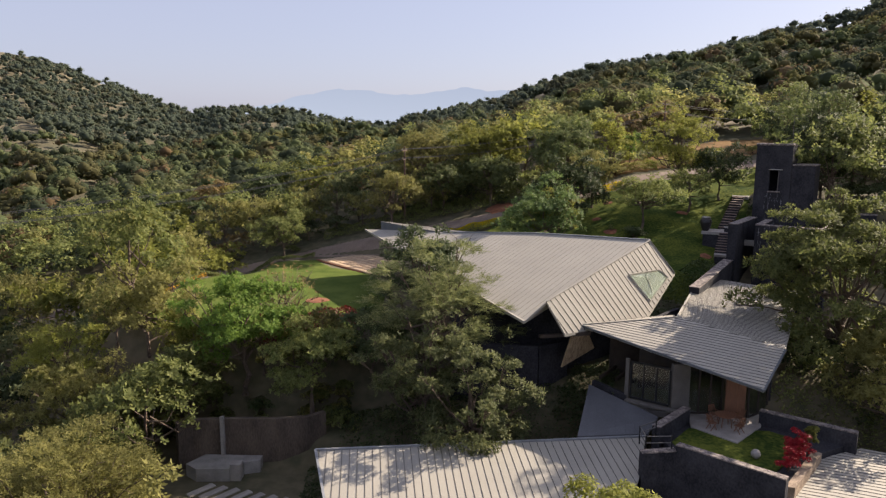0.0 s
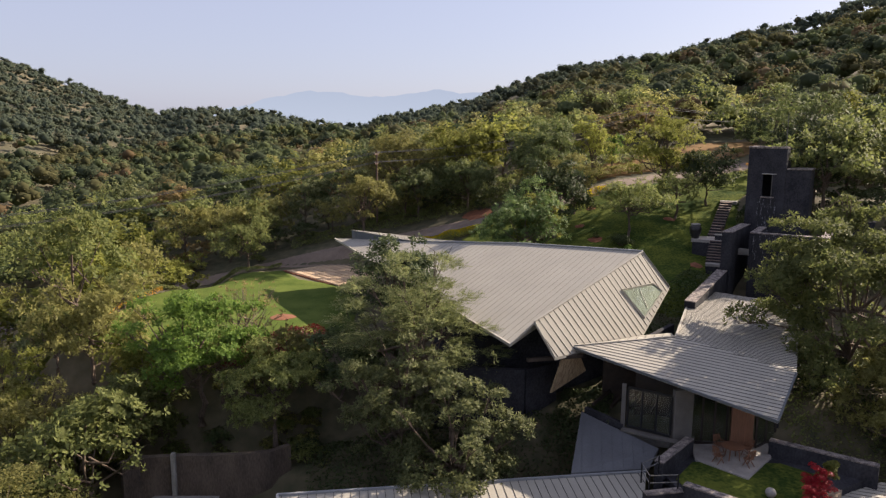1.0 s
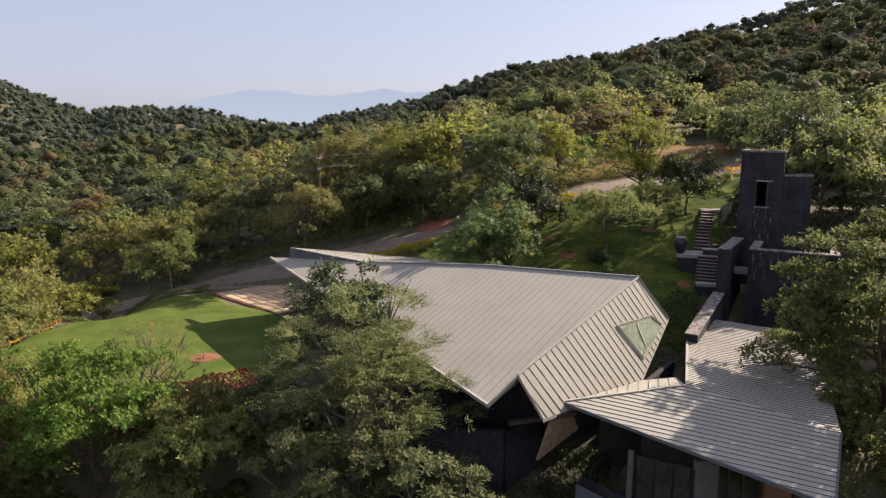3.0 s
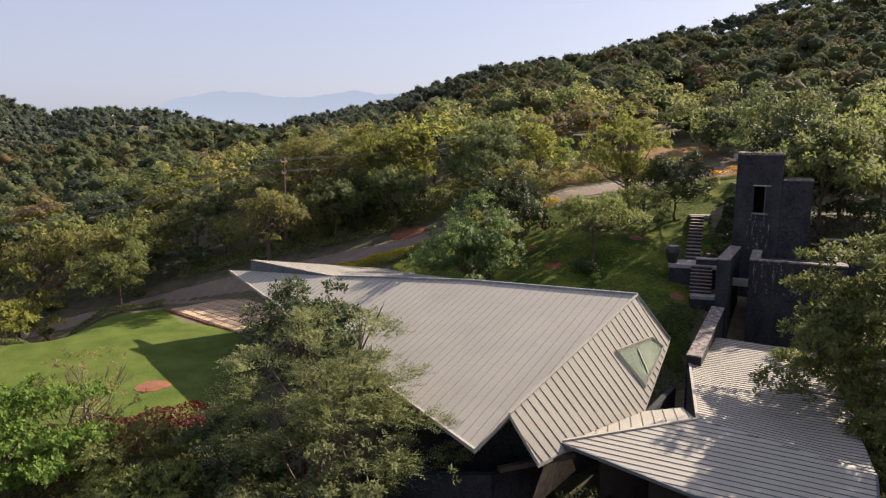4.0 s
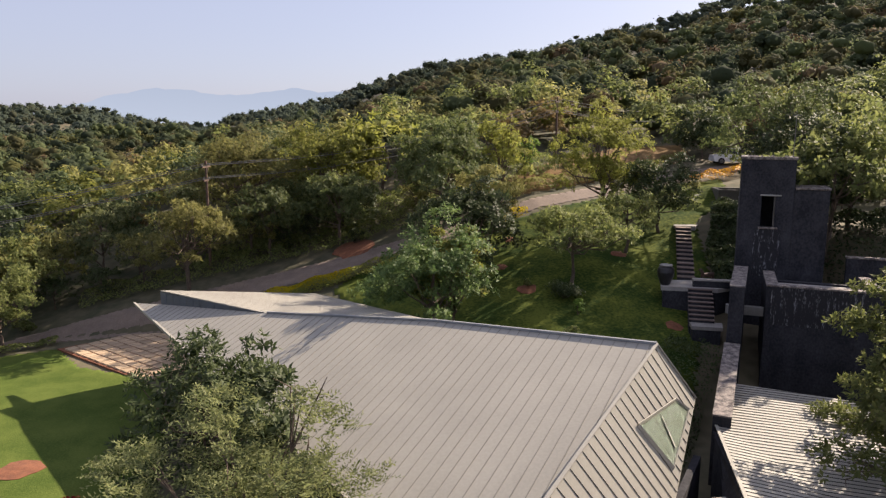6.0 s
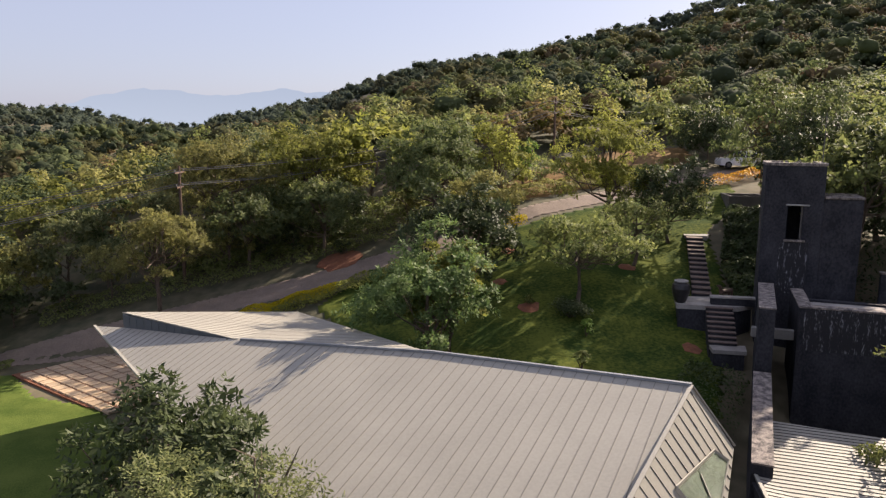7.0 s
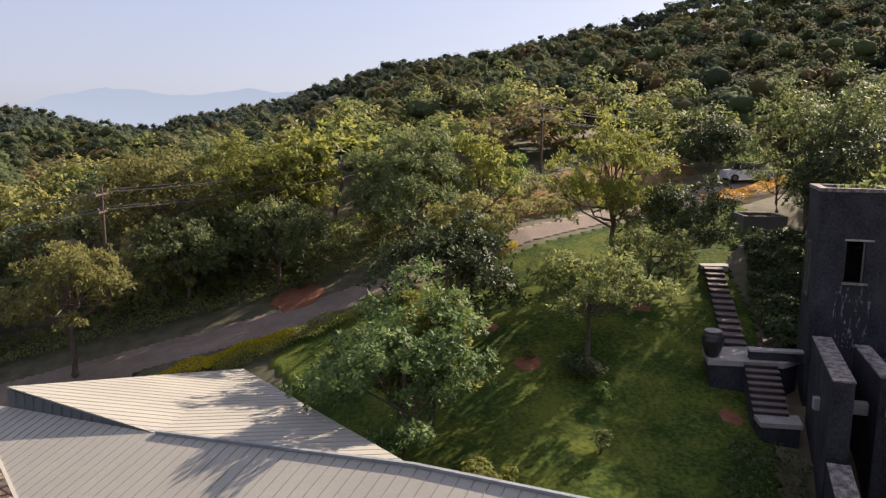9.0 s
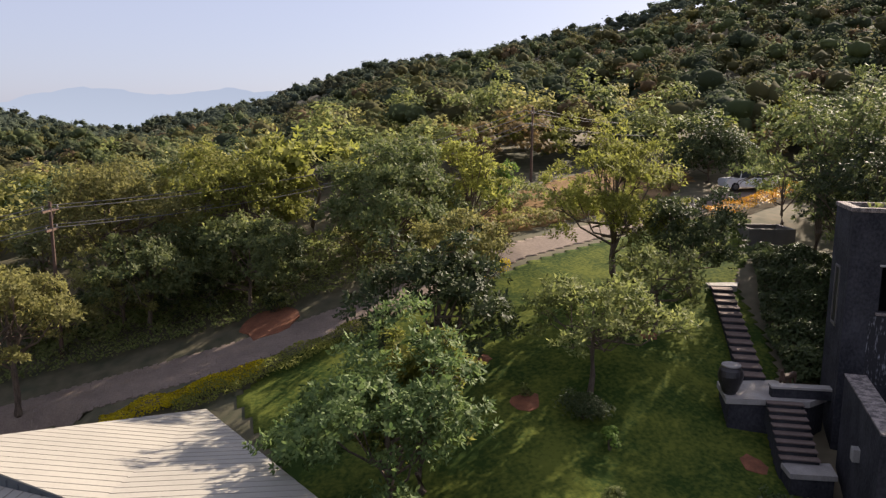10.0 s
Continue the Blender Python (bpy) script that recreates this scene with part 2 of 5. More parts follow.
def lathe(bm, profile, sides=20, at=(0, 0, 0)):
    rings = [[bm.verts.new((at[0] + r * math.cos(2 * math.pi * i / sides), at[1] + r * math.sin(2 * math.pi * i / sides), at[2] + z)) for i in range(sides)] for r, z in profile]
    for r, s in zip(rings, rings[1:]):
        for i in range(sides):
            j = (i + 1) % sides
            bm.faces.new((r[i], r[j], s[j], s[i]))
    bm.faces.new(rings[0][::-1])
    bm.faces.new(rings[-1])
    return bm


# ---- the lie of the land ----
AZ = (-180, -90, -60, -45, -33.4, -30.4, -28.7, -26, -20.6, -17.4, -13, -9.6, -5.3, -3.3, 3.8, 10.4, 16.8, 21.9, 26.3, 30.3, 40, 60, 180)
EL = (1, 4, 6.6, 7.0, 5.5, 5.1, 4.75, 3.3, 1.2, 1.6, 1.5, 0.7, 0.3, 1.1, 2.7, 4.9, 5.7, 6.8, 7.7, 9.0, 10.6, 11, 1)
RIDGE = (650, 650, 650, 650, 650, 650, 640, 620, 560, 480, 480, 480, 480, 520, 480, 440, 400, 385, 370, 350, 330, 320, 650)


def ease(t):
    t = np.clip(t, 0, 1)
    return t * t * (3 - 2 * t)


def pad(z, x, y, x0, x1, y0, y1, level, soft):
    """Level ground inside a rectangle, easing out over soft metres."""
    out = np.hypot(np.maximum(np.maximum(x0 - x, x - x1), 0), np.maximum(np.maximum(y0 - y, y - y1), 0))
    k = 1 - ease(out / soft)
    return z * (1 - k) + level * k


def slope(x, y):
    return 7 + 0.2 * (np.minimum(x, 22) - 2) + 0.05 * np.maximum(0, x - 22) + 0.2 * (y - 78)


def land(x, y):
    """Height of the ground; works on arrays."""
    x, y = np.asarray(x, float), np.asarray(y, float)
    r, az = np.hypot(x, y), np.degrees(np.arctan2(x, y))
    z = np.maximum(slope(x, y), -11)
    z = z - 1.3 * ease((x - 14) / 8) * ease((76 - y) / 10) * ease((y - 20) / 20) - 0.5 * ease((x - 20) / 6) * ease((82 - y) / 6) * ease((y - 20) / 20)
    z = pad(z, x, y, 17, 30, 44, 58, 3.6, 5)
    z = pad(z, x, y, 37.5, 70, 66, 84, 12.6, 5)
    z = pad(z, x, y, -25, -9, 54, 70, 4.05, 7)
    z = pad(z, x, y, -19, -9, 69, 78.5, 4.2, 4.5)
    z = pad(z, x, y, -15.5, -6, 72, 81.2, 4.1, 2.6)
    z = pad(z, x, y, 8, 24, 24, 39, -2.2, 5)
    z = pad(z, x, y, -6, 8, 24, 42, -2.2, 3)
    z = pad(z, x, y, -20, -6.5, 30, 43.6, -3.2, 1.2)
    ridge, el = np.interp(az, AZ, RIDGE), np.interp(az, AZ, EL)
    high = 19 + ridge * np.tan(np.radians(el)) - 6
    edge = np.maximum(slope(x * 100 / np.maximum(r, 100), y * 100 / np.maximum(r, 100)), -11)
    t = np.clip((r - 100) / (ridge - 100), 0, 1)
    power = np.interp(az, (-40, -10, 5, 20), (1.7, 1.5, 1.2, 1.0))
    far = edge + (high - edge) * t ** power
    far = far - ease((r - ridge) / 500) * (high + 60)
    roll = 2.2 * np.sin(x * 0.045 + 0.6 * np.sin(y * 0.03)) * np.sin(y * 0.037 + 1.0) + 1.2 * np.sin(x * 0.11 + y * 0.07)
    k = ease((r - 95) / 60)
    return z * (1 - k) + (far + roll * ease((r - 120) / 100) * (1 - ease((r - ridge * 0.85) / 60))) * k


def ground_at(x, y):
    return float(land(x, y))


def grown(lo, hi, step, reach):
    inner = list(np.arange(lo, hi + step / 2, step))
    left, right, g = [inner[0]], [inner[-1]], step
    while right[-1] < reach:
        g *= 1.09
        right.append(right[-1] + g)
        left.append(left[-1] - g)
    return np.array(left[:0:-1] + inner + right[1:])


gx, gy = grown(-34, 50, 0.9, 3500), grown(26, 100, 0.9, 3500)
X, Y = np.meshgrid(gx, gy)
Z = land(X, Y)
me = bpy.data.meshes.new("ground")
idx = np.arange(X.size).reshape(X.shape)
quads = np.stack([idx[:-1, :-1], idx[:-1, 1:], idx[1:, 1:], idx[1:, :-1]], -1).reshape(-1, 4)
me.from_pydata(np.stack([X, Y, Z], -1).reshape(-1, 3).tolist(), [], quads.tolist())
me.polygons.foreach_set("use_smooth", [True] * len(me.polygons))
mesh_object("ground", me, EARTH, label="dry brown hillside earth with grass and scrub", category="ground", kind="structure")


def draped(name, outline, lift, step, mat, **tags):
    """A sheet laid on the ground inside an outline, with a real edge thickness."""
    pts = [Vector((*p, 0)) for p in outline]
    xs, ys = [p.x for p in pts], [p.y for p in pts]
    def inside(x, y):
        odd = False
        for a, b in zip(pts, pts[1:] + pts[:1]):
            if (a.y > y) != (b.y > y) and x < (b.x - a.x) * (y - a.y) / (b.y - a.y) + a.x:
                odd = not odd
        return odd
    bm, grid = bmesh.new(), {}
    nx, ny = int((max(xs) - min(xs)) / step) + 1, int((max(ys) - min(ys)) / step) + 1
    def vert(i, j):
        if (i, j) not in grid:
            x, y = min(xs) + i * step, min(ys) + j * step
            grid[i, j] = bm.verts.new((x, y, ground_at(x, y) + lift))
        return grid[i, j]
    for i in range(nx):
        for j in range(ny):
            if inside(min(xs) + (i + 0.5) * step, min(ys) + (j + 0.5) * step):
                bm.faces.new((vert(i, j), vert(i + 1, j), vert(i + 1, j + 1), vert(i, j + 1))).smooth = True
    rim = [e for e in bm.edges if len(e.link_faces) == 1]
    low = bmesh.ops.extrude_edge_only(bm, edges=rim)["geom"]
    for v in low:
        if isinstance(v, bmesh.types.BMVert):
            v.co.z -= lift + 0.1
    return part(name, bm, mat, kind="structure", **tags)


def curve_outline(points, half):
    """The outline of a way of that half width along a line of points."""
    pts = [Vector(p) for p in points]
    left, right = [], []
    for k, p in enumerate(pts):
        d = (pts[min(k + 1, len(pts) - 1)] - pts[max(k - 1, 0)]).normalized()
        left.append(p + Vector((-d.y, d.x)) * half)
        right.append(p - Vector((-d.y, d.x)) * half)
    return left + right[::-1]


ROAD = [(-60, 75), (-45, 79), (-31, 81), (-23, 82), (-12, 83.3), (-3, 83.6), (2, 83.7), (6, 84.1), (12, 85.2), (21, 87.4), (28, 89.6), (38, 92.5), (52, 96.5)]
draped("road", curve_outline(ROAD, 1.25), 0.03, 0.25, DUST, label="dusty brown paved lane climbing past the house", category="road")
draped("lawn", [(-26.5, 54), (-17, 52.0), (-8, 52.5), (-5.5, 58), (-6.5, 68), (-9, 72.5), (-13, 75), (-15.5, 79.5), (-19, 77.5), (-22.5, 73), (-25.5, 67), (-27, 60)], 0.05, 0.3, GRASS, label="smooth bright green mown lawn", category="lawn")
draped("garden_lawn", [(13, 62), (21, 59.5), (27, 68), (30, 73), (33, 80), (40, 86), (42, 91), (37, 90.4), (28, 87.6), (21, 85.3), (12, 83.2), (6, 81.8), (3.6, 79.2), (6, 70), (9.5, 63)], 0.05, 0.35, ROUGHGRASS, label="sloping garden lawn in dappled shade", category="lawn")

draped("dry_bank", [(17, 89.6), (24, 91.2), (33, 94), (38, 95.8), (44, 100), (46, 106), (38, 106), (28, 101), (20, 95.5), (16, 92)], 0.05, 0.5, DRYGRASS, label="bank of dry grass and red earth above the lane", category="ground")

# distant ranges, with the haze painted into their glow
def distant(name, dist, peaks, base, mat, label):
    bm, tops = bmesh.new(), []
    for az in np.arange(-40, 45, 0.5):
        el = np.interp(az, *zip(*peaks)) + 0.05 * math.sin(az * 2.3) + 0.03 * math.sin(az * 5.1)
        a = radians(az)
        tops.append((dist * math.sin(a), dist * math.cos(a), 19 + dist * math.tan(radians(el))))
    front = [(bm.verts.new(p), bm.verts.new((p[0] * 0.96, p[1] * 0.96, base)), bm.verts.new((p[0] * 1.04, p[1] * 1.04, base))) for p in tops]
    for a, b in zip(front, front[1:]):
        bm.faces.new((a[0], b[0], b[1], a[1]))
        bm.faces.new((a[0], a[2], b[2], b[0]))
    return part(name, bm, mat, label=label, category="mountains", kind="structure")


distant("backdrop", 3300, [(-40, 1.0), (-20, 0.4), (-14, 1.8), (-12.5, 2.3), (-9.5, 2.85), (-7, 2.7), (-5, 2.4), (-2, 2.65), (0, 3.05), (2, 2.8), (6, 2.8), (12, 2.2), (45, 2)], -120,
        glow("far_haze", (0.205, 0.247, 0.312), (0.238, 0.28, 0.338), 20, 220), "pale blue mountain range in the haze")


# ---- the house ----
class Facet:
    """A folded sheet-metal roof surface over corner points."""
    def __init__(self, pts):
        self.pts = [Vector(p) for p in pts]
        self.tris = [tuple(self.pts[i] for i in t) for t in geometry.tessellate_polygon([[Vector((p.x, p.y, 0)) for p in self.pts]])]

    def z(self, x, y, slack=1e-4):
        for a, b, c in self.tris:
            d = (b.y - c.y) * (a.x - c.x) + (c.x - b.x) * (a.y - c.y)
            u = ((b.y - c.y) * (x - c.x) + (c.x - b.x) * (y - c.y)) / d
            v = ((c.y - a.y) * (x - c.x) + (a.x - c.x) * (y - c.y)) / d
            if u > -slack and v > -slack and u + v < 1 + slack:
                return u * a.z + v * b.z + (1 - u - v) * c.z
        return None

    def build(self, house, way, spacing, thick=0.16, shift=0.0, label="", high=0.045, seam=None, sheet_mat=None, wide=0.03):
        n = len(self.pts)
        bm = bmesh.new()
        slab(bm, [(p.x, p.y) for p in self.pts], [p.z for p in self.pts], [p.z - thick for p in self.pts])
        sheet = part("roof_sheet", bm, sheet_mat or METAL, house, label)
        d = Vector(way).normalized()
        o = Vector((-d.y, d.x))
        lo = min(o.dot(p.xy) for p in self.pts)
        hi = max(o.dot(p.xy) for p in self.pts)
        at = lo + spacing * (0.5 + shift)
        while at < hi:
            base, cuts = o * at, []
            for tri in self.tris:
                for a, b in zip(tri, tri[1:] + tri[:1]):
                    sa, sb = o.dot(a.xy) - at, o.dot(b.xy) - at
                    if sa * sb < 0:
                        q = a.xy + (b.xy - a.xy) * sa / (sa - sb)
                        cuts.append(d.dot(q))
            cuts = sorted(cuts)
            bm, some = bmesh.new(), False
            for s, e in zip(cuts, cuts[1:]):
                if e - s < 0.05:
                    continue
                p, q, mid = base + d * s, base + d * e, base + d * (s + e) / 2
                zm = self.z(mid.x, mid.y)
                if zm is None:
                    continue
                p1, q1 = base + d * (s + 0.01), base + d * (e - 0.01)
                zp, zq = self.z(p1.x, p1.y, 1e-2), self.z(q1.x, q1.y, 1e-2)
                if zp is None or zq is None:
                    continue
                beam(bm, (p.x, p.y, zp + high * 0.4), (q.x, q.y, zq + high * 0.4), wide, high)
                some = True
            if some:
                part("seam", bm, seam or SEAM, sheet)
            else:
                bm.free()
            at += spacing
        return sheet


def edge_trim(house, a, b, w=0.14, h=0.1, lift=0.05, mat=None, name="ridge_cap"):
    bm = beam(bmesh.new(), Vector(a) + Vector((0, 0, lift)), Vector(b) + Vector((0, 0, lift)), w, h)
    return part(name, bm, mat or TRIM, house)


house = empty("house", (0, 0, 0), label="angular house with folded grey metal roofs and black walls", category="house")
ROOF_E, ROOF_S, WING_W = (14.84, 52.19, 10.96), (4.96, 43.47, 7.07), (-9.04, 73.71, 8.5)
RIDGE_M, UP_S, WALL_W = (7.35, 59.6, 10.30), (-0.7, 66.3, 9.36), (-7.2, 72.2, 8.72)
FACET_V, FACET_SW, FACET_SE, FACET_E = (6.38, 43.95, 8.26), (7.6, 43.85, 6.15), (14.13, 49.0, 5.95), (16.93, 52.58, 8.43)
UP_W, UP_N = (-7.24, 72.31, 9.57), (2.2, 78.0, 7.70)
CAN_W, CAN_NE, CAN_S, CAN_E = (8.82, 45.15, 6.46), (15.28, 46.0, 6.80), (17.52, 37.31, 5.09), (20.5, 41.6, 6.1)
CAN_N, CAN_K, CAN_X = (18.6, 53.6, 6.78), (22.1, 57.3, 7.0), (27.0, 54.2, 6.8)

Facet([ROOF_S, ROOF_E, RIDGE_M, UP_S, WALL_W, WING_W]).build(house, (0.659, 0.752), 0.48, high=0.021, wide=0.02, seam=FOLD)
Facet([ROOF_S, FACET_V, ROOF_E]).build(house, (0.659, 0.752), 0.48, high=0.021, wide=0.02, seam=FOLD)
Facet([UP_W, UP_S, UP_N]).build(house, (0.97, -0.24), 0.5, 0.06, high=0.014)
Facet([UP_S, RIDGE_M, UP_N]).build(house, (0.97, -0.24), 0.5, 0.06, high=0.014)
facet_b = Facet([ROOF_E, FACET_V, FACET_SW, FACET_SE, FACET_E])
facet_b.build(house, (0.995, 0.10), 0.29, seam=JOINT, high=0.035, wide=0.02)
Facet([CAN_W, CAN_S, CAN_E, CAN_NE]).build(house, (0.885, -0.466), 0.33, seam=JOINT, high=0.026, wide=0.019)
Facet([CAN_NE, CAN_E, CAN_X, CAN_K, CAN_N]).build(house, (0.885, -0.466), 0.29, seam=JOINT, high=0.026, wide=0.019)
Facet([(9.3, 45.24, 6.45), (15.24, 46.02, 6.76), (15.86, 48.55, 6.3), (14.13, 49.04, 5.99), (8.3, 44.46, 6.12)]).build(house, (0.35, 0.936), 0.5, 0.08, seam=JOINT, high=0.03, wide=0.02)
for a, b in ((ROOF_E, RIDGE_M), (RIDGE_M, UP_S)):
    edge_trim(house, a, b)
for a, b in ((FACET_V, ROOF_E), (ROOF_E, FACET_E), (ROOF_S, WING_W), (CAN_W, CAN_NE), (CAN_NE, CAN_N), (FACET_V, FACET_SW)):
    edge_trim(house, a, b, 0.13, 0.05, 0.03, METAL, "edge_flashing")
for a, b in ((CAN_W, CAN_S), (CAN_S, CAN_E)):
    edge_trim(house, a, b, 0.1, 0.14, -0.06, UPSTAND, "eaves_trim")
wall_gap = wall_run(bmesh.new(), (14.6, 49.6), (17.4, 52.9), 0.3, 2.5, 5.7)
part("wall", wall_gap, BASALT, house)
bm = bmesh.new()
for p, q in (((UP_W), (UP_S)),):
    v = [bm.verts.new(c) for c in ((p[0], p[1], p[2] - 0.12), (q[0], q[1], q[2] - 0.02), (q[0], q[1], q[2] - 0.3), (WALL_W[0], WALL_W[1], WALL_W[2] - 0.1))]
    w = [bm.verts.new(x.co + Vector((0.12, 0.14, 0))) for x in v]
    bm.faces.new(v), bm.faces.new(w[::-1])
    for i in range(4):
        j = (i + 1) % 4
        bm.faces.new((v[j], v[i], w[i], w[j]))
gable = part("clerestory_wall", bm, UPSTAND, house, "dark grey standing-seam upstand")
for k in range(1, 14):
    t = k / 15
    p = Vector(UP_W).lerp(Vector(UP_S), t)
    q = Vector(WALL_W).lerp(Vector(UP_S), t)
    part("batten", beam(bmesh.new(), (p.x - 0.02, p.y - 0.02, p.z - 0.14), (p.x - 0.02, p.y - 0.02, min(q.z, p.z - 0.16)), 0.03, 0.03), UPSTAND, gable)

# skylight in the steep facet
def on_b(x, y, up):
    return (x, y, facet_b.z(x, y) + up)
corners = [(12.75, 49.38), (15.41, 51.51), (16.24, 51.86), (14.44, 49.72)]
sk = [Vector(on_b(*c, 0.15)) for c in corners]
light = part("skylight", slab(bmesh.new(), [(p.x, p.y) for p in sk], [p.z for p in sk], [p.z - 0.05 for p in sk]), GLASS, house, "triangular glass rooflight")
light.visible_shadow = False
for a, b in zip(sk, sk[1:] + sk[:1]):
    part("frame", beam(bmesh.new(), a - Vector((0, 0, 0.04)), b - Vector((0, 0, 0.04)), 0.04, 0.14), METAL, light)
# Added plate over the roof sheet; its tone stands in for the lit interior.
part("shaft", slab(bmesh.new(), [(p.x, p.y) for p in sk], [p.z - 0.085 for p in sk], [p.z - 0.1 for p in sk]), LINING, light)
# Pale strip under the glass imitates a diagonal streak of light.
mid_a, mid_b = (sk[0] * 0.45 + sk[1] * 0.55), (sk[3] * 0.75 + sk[2] * 0.25)
part("rafter", beam(bmesh.new(), mid_a.lerp(mid_b, 0.12) - Vector((0, 0, 0.07)), mid_a.lerp(mid_b, 0.85) - Vector((0, 0, 0.07)), 0.14, 0.025), PALE, light, "pale strip standing in for a streak of light under the glass")

# walls under the roofs, black and set back from the eaves
def wall(a, b, low, top, thick=0.3, mat=BASALT, label=""):
    return part("wall", wall_run(bmesh.new(), a, b, thick, low, top), mat, house, label)
wall((4.6, 49.4), (-0.6, 61.0), -1.5, (7.2, 7.8))
wall((4.6, 49.4), (8.6, 48.4), -1.5, (7.2, 6.6))
wall((8.6, 48.4), (13.6, 50.0), 0.5, (5.7, 5.6))
wall((13.6, 50.0), (13.9, 52.0), 2.5, (5.8, 9.8))
wall((13.9, 52.0), (6.6, 58.9), 2.5, (10.1, 9.6))
wall((6.6, 58.9), (1.6, 76.5), 2.5, (9.4, 7.4))
wall((1.6, 76.5), (-2.4, 73.6), 2.5, (7.3, 7.8))
wall((-0.6, 61.0), (-2.4, 73.6), 2.5, (7.8, 7.9))
wall((17.0, 47.5), (18.4, 53.0), 3.0, (6.3, 6.4))
wall((15.4, 46.3), (17.0, 47.5), 3.0, (5.7, 6.3))
wall((19.0, 54.0), (25.2, 52.0), 3.0, (6.4, 6.3))
wall((25.2, 52.0), (20.2, 43.6), 1.0, (6.2, 5.8))
fascia = bmesh.new()
v = [fascia.verts.new(p) for p in ((15.3, 46.1, 6.6), (18.25, 53.2, 6.6), (17.6, 51.4, 5.4), (15.75, 48.4, 5.6))]
w = [fascia.verts.new(x.co + Vector((0.16, -0.06, 0))) for x in v]
fascia.faces.new(v), fascia.faces.new(w[::-1])
for i in range(4):
    fascia.faces.new((v[(i + 1) % 4], v[i], w[i], w[(i + 1) % 4]))
part("gable_panel", fascia, BASALT, house)

# rough tan panel and dark gutter beneath the fold
bm = bmesh.new()
v = [bm.verts.new(p) for p in ((8.2, 44.5, 5.95), (9.35, 45.25, 5.85), (10.0, 46.4, 4.5), (7.65, 44.95, 3.6))]
w = [bm.verts.new(x.co + Vector((-0.08, 0.1, 0))) for x in v]
bm.faces.new(v), bm.faces.new(w[::-1])
for i in range(4):
    bm.faces.new((v[(i + 1) % 4], v[i], w[i], w[(i + 1) % 4]))
part("matting_panel", bm, RUBBLE, house, "rough tan woven matting under the eave")
part("gutter_beam", beam(bmesh.new(), (6.0, 43.9, 6.0), (9.4, 44.9, 5.95), 0.25, 0.2), DARKWOOD, house)
for a, b in (((0.4, 47.0), (6.2, 46.2)), ((6.2, 46.2), (8.3, 47.6))):
    part("wall", wall_run(bmesh.new(), a, b, 0.35, -2, 4.65), BASALT, house, "low black wall under the eaves")

# glazed front on the terrace
FLOOR = 1.75
def glazed(a, b, low, top, panes, frame_mat=DARKWOOD):
    a, b = Vector((*a, 0)), Vector((*b, 0))
    d = (b - a).normalized()
    win = part("window", beam(bmesh.new(), a + Vector((0, 0, low + 0.06)), b + Vector((0, 0, low + 0.06)), 0.12, 0.12), frame_mat, house)
    part("frame", beam(bmesh.new(), a + Vector((0, 0, top - 0.06)), b + Vector((0, 0, top - 0.06)), 0.12, 0.12), frame_mat, win)
    for k in range(panes + 1):
        p = a.lerp(b, k / panes)
        part("frame", box(bmesh.new(), p.x - 0.05, p.y - 0.05, low + 0.121, p.x + 0.05, p.y + 0.05, top - 0.121), frame_mat, win)
    for k in range(panes):
        p, q = a.lerp(b, k / panes) + d * 0.055, a.lerp(b, (k + 1) / panes) - d * 0.055
        pane = part("pane", wall_run(bmesh.new(), p, q, 0.012, low + 0.13, top - 0.13), GLASS, win)
        pane.visible_shadow = False
glazed((11.6, 42.6), (13.6, 41.2), 2.5, 4.9, 3, IRON)
part("jamb", wall_run(bmesh.new(), (11.32, 42.85), (11.52, 42.7), 0.12, 2.4, 5.0), LINEN, house, "grey rendered window jamb")
# Added dark panel behind the panes, standing in for a dim room.
part("bookcase", wall_run(bmesh.new(), (12.6, 44.6), (15.0, 43.2), 0.3, 2.0, 5.2), DARKWOOD, house)
part("sill", beam(bmesh.new(), (11.3, 42.5, 2.4), (13.9, 40.75, 2.4), 0.4, 0.12), LINEN, house)
part("wall", wall_run(bmesh.new(), (13.7, 41.2), (14.8, 41.4), 0.28, FLOOR - 0.3, 5.2), LINEN, house, "grey rendered wall panel")
glazed((14.95, 42.0), (17.0, 41.9), FLOOR, 5.0, 3)
part("wall", wall_run(bmesh.new(), (17.1, 41.6), (18.2, 41.3), 0.35, FLOOR, 5.3), WOOD, house, "red-brown timber-clad pier")
glazed((18.4, 41.3), (20.1, 42.6), FLOOR, 5.2, 2)
part("wall", wall_run(bmesh.new(), (9.6, 44.3), (11.5, 42.8), 0.3, -1.5, (3.0, 2.6)), BASALT, house)
for k in range(5):
    part("beam", beam(bmesh.new(), (10.0 + k * 0.9, 44.2 - k * 0.65, 3.2 + 0.12 * k), (11.4 + k * 0.9, 45.9 - k * 0.5, 3.4 + 0.12 * k), 0.12, 0.2), DARKWOOD, house)
part("interior_floor", slab(bmesh.new(), [(11.6, 42.9), (14.9, 41.6), (20.0, 42.8), (22, 46), (16, 46.5), (11, 46)], FLOOR + 0.02, FLOOR - 0.3), CONCRETE, house)
# Back wall in dark timber so that the room reads as unlit.
part("wall", wall_run(bmesh.new(), (11.0, 46.2), (20.5, 46.2), 0.25, 0, 5.4), DARKWOOD, house)
# Added side wall that keeps the sun out of the room.
part("wall", wall_run(bmesh.new(), (20.2, 42.7), (21.0, 46.2), 0.25, 0, 5.6), BASALT, house)

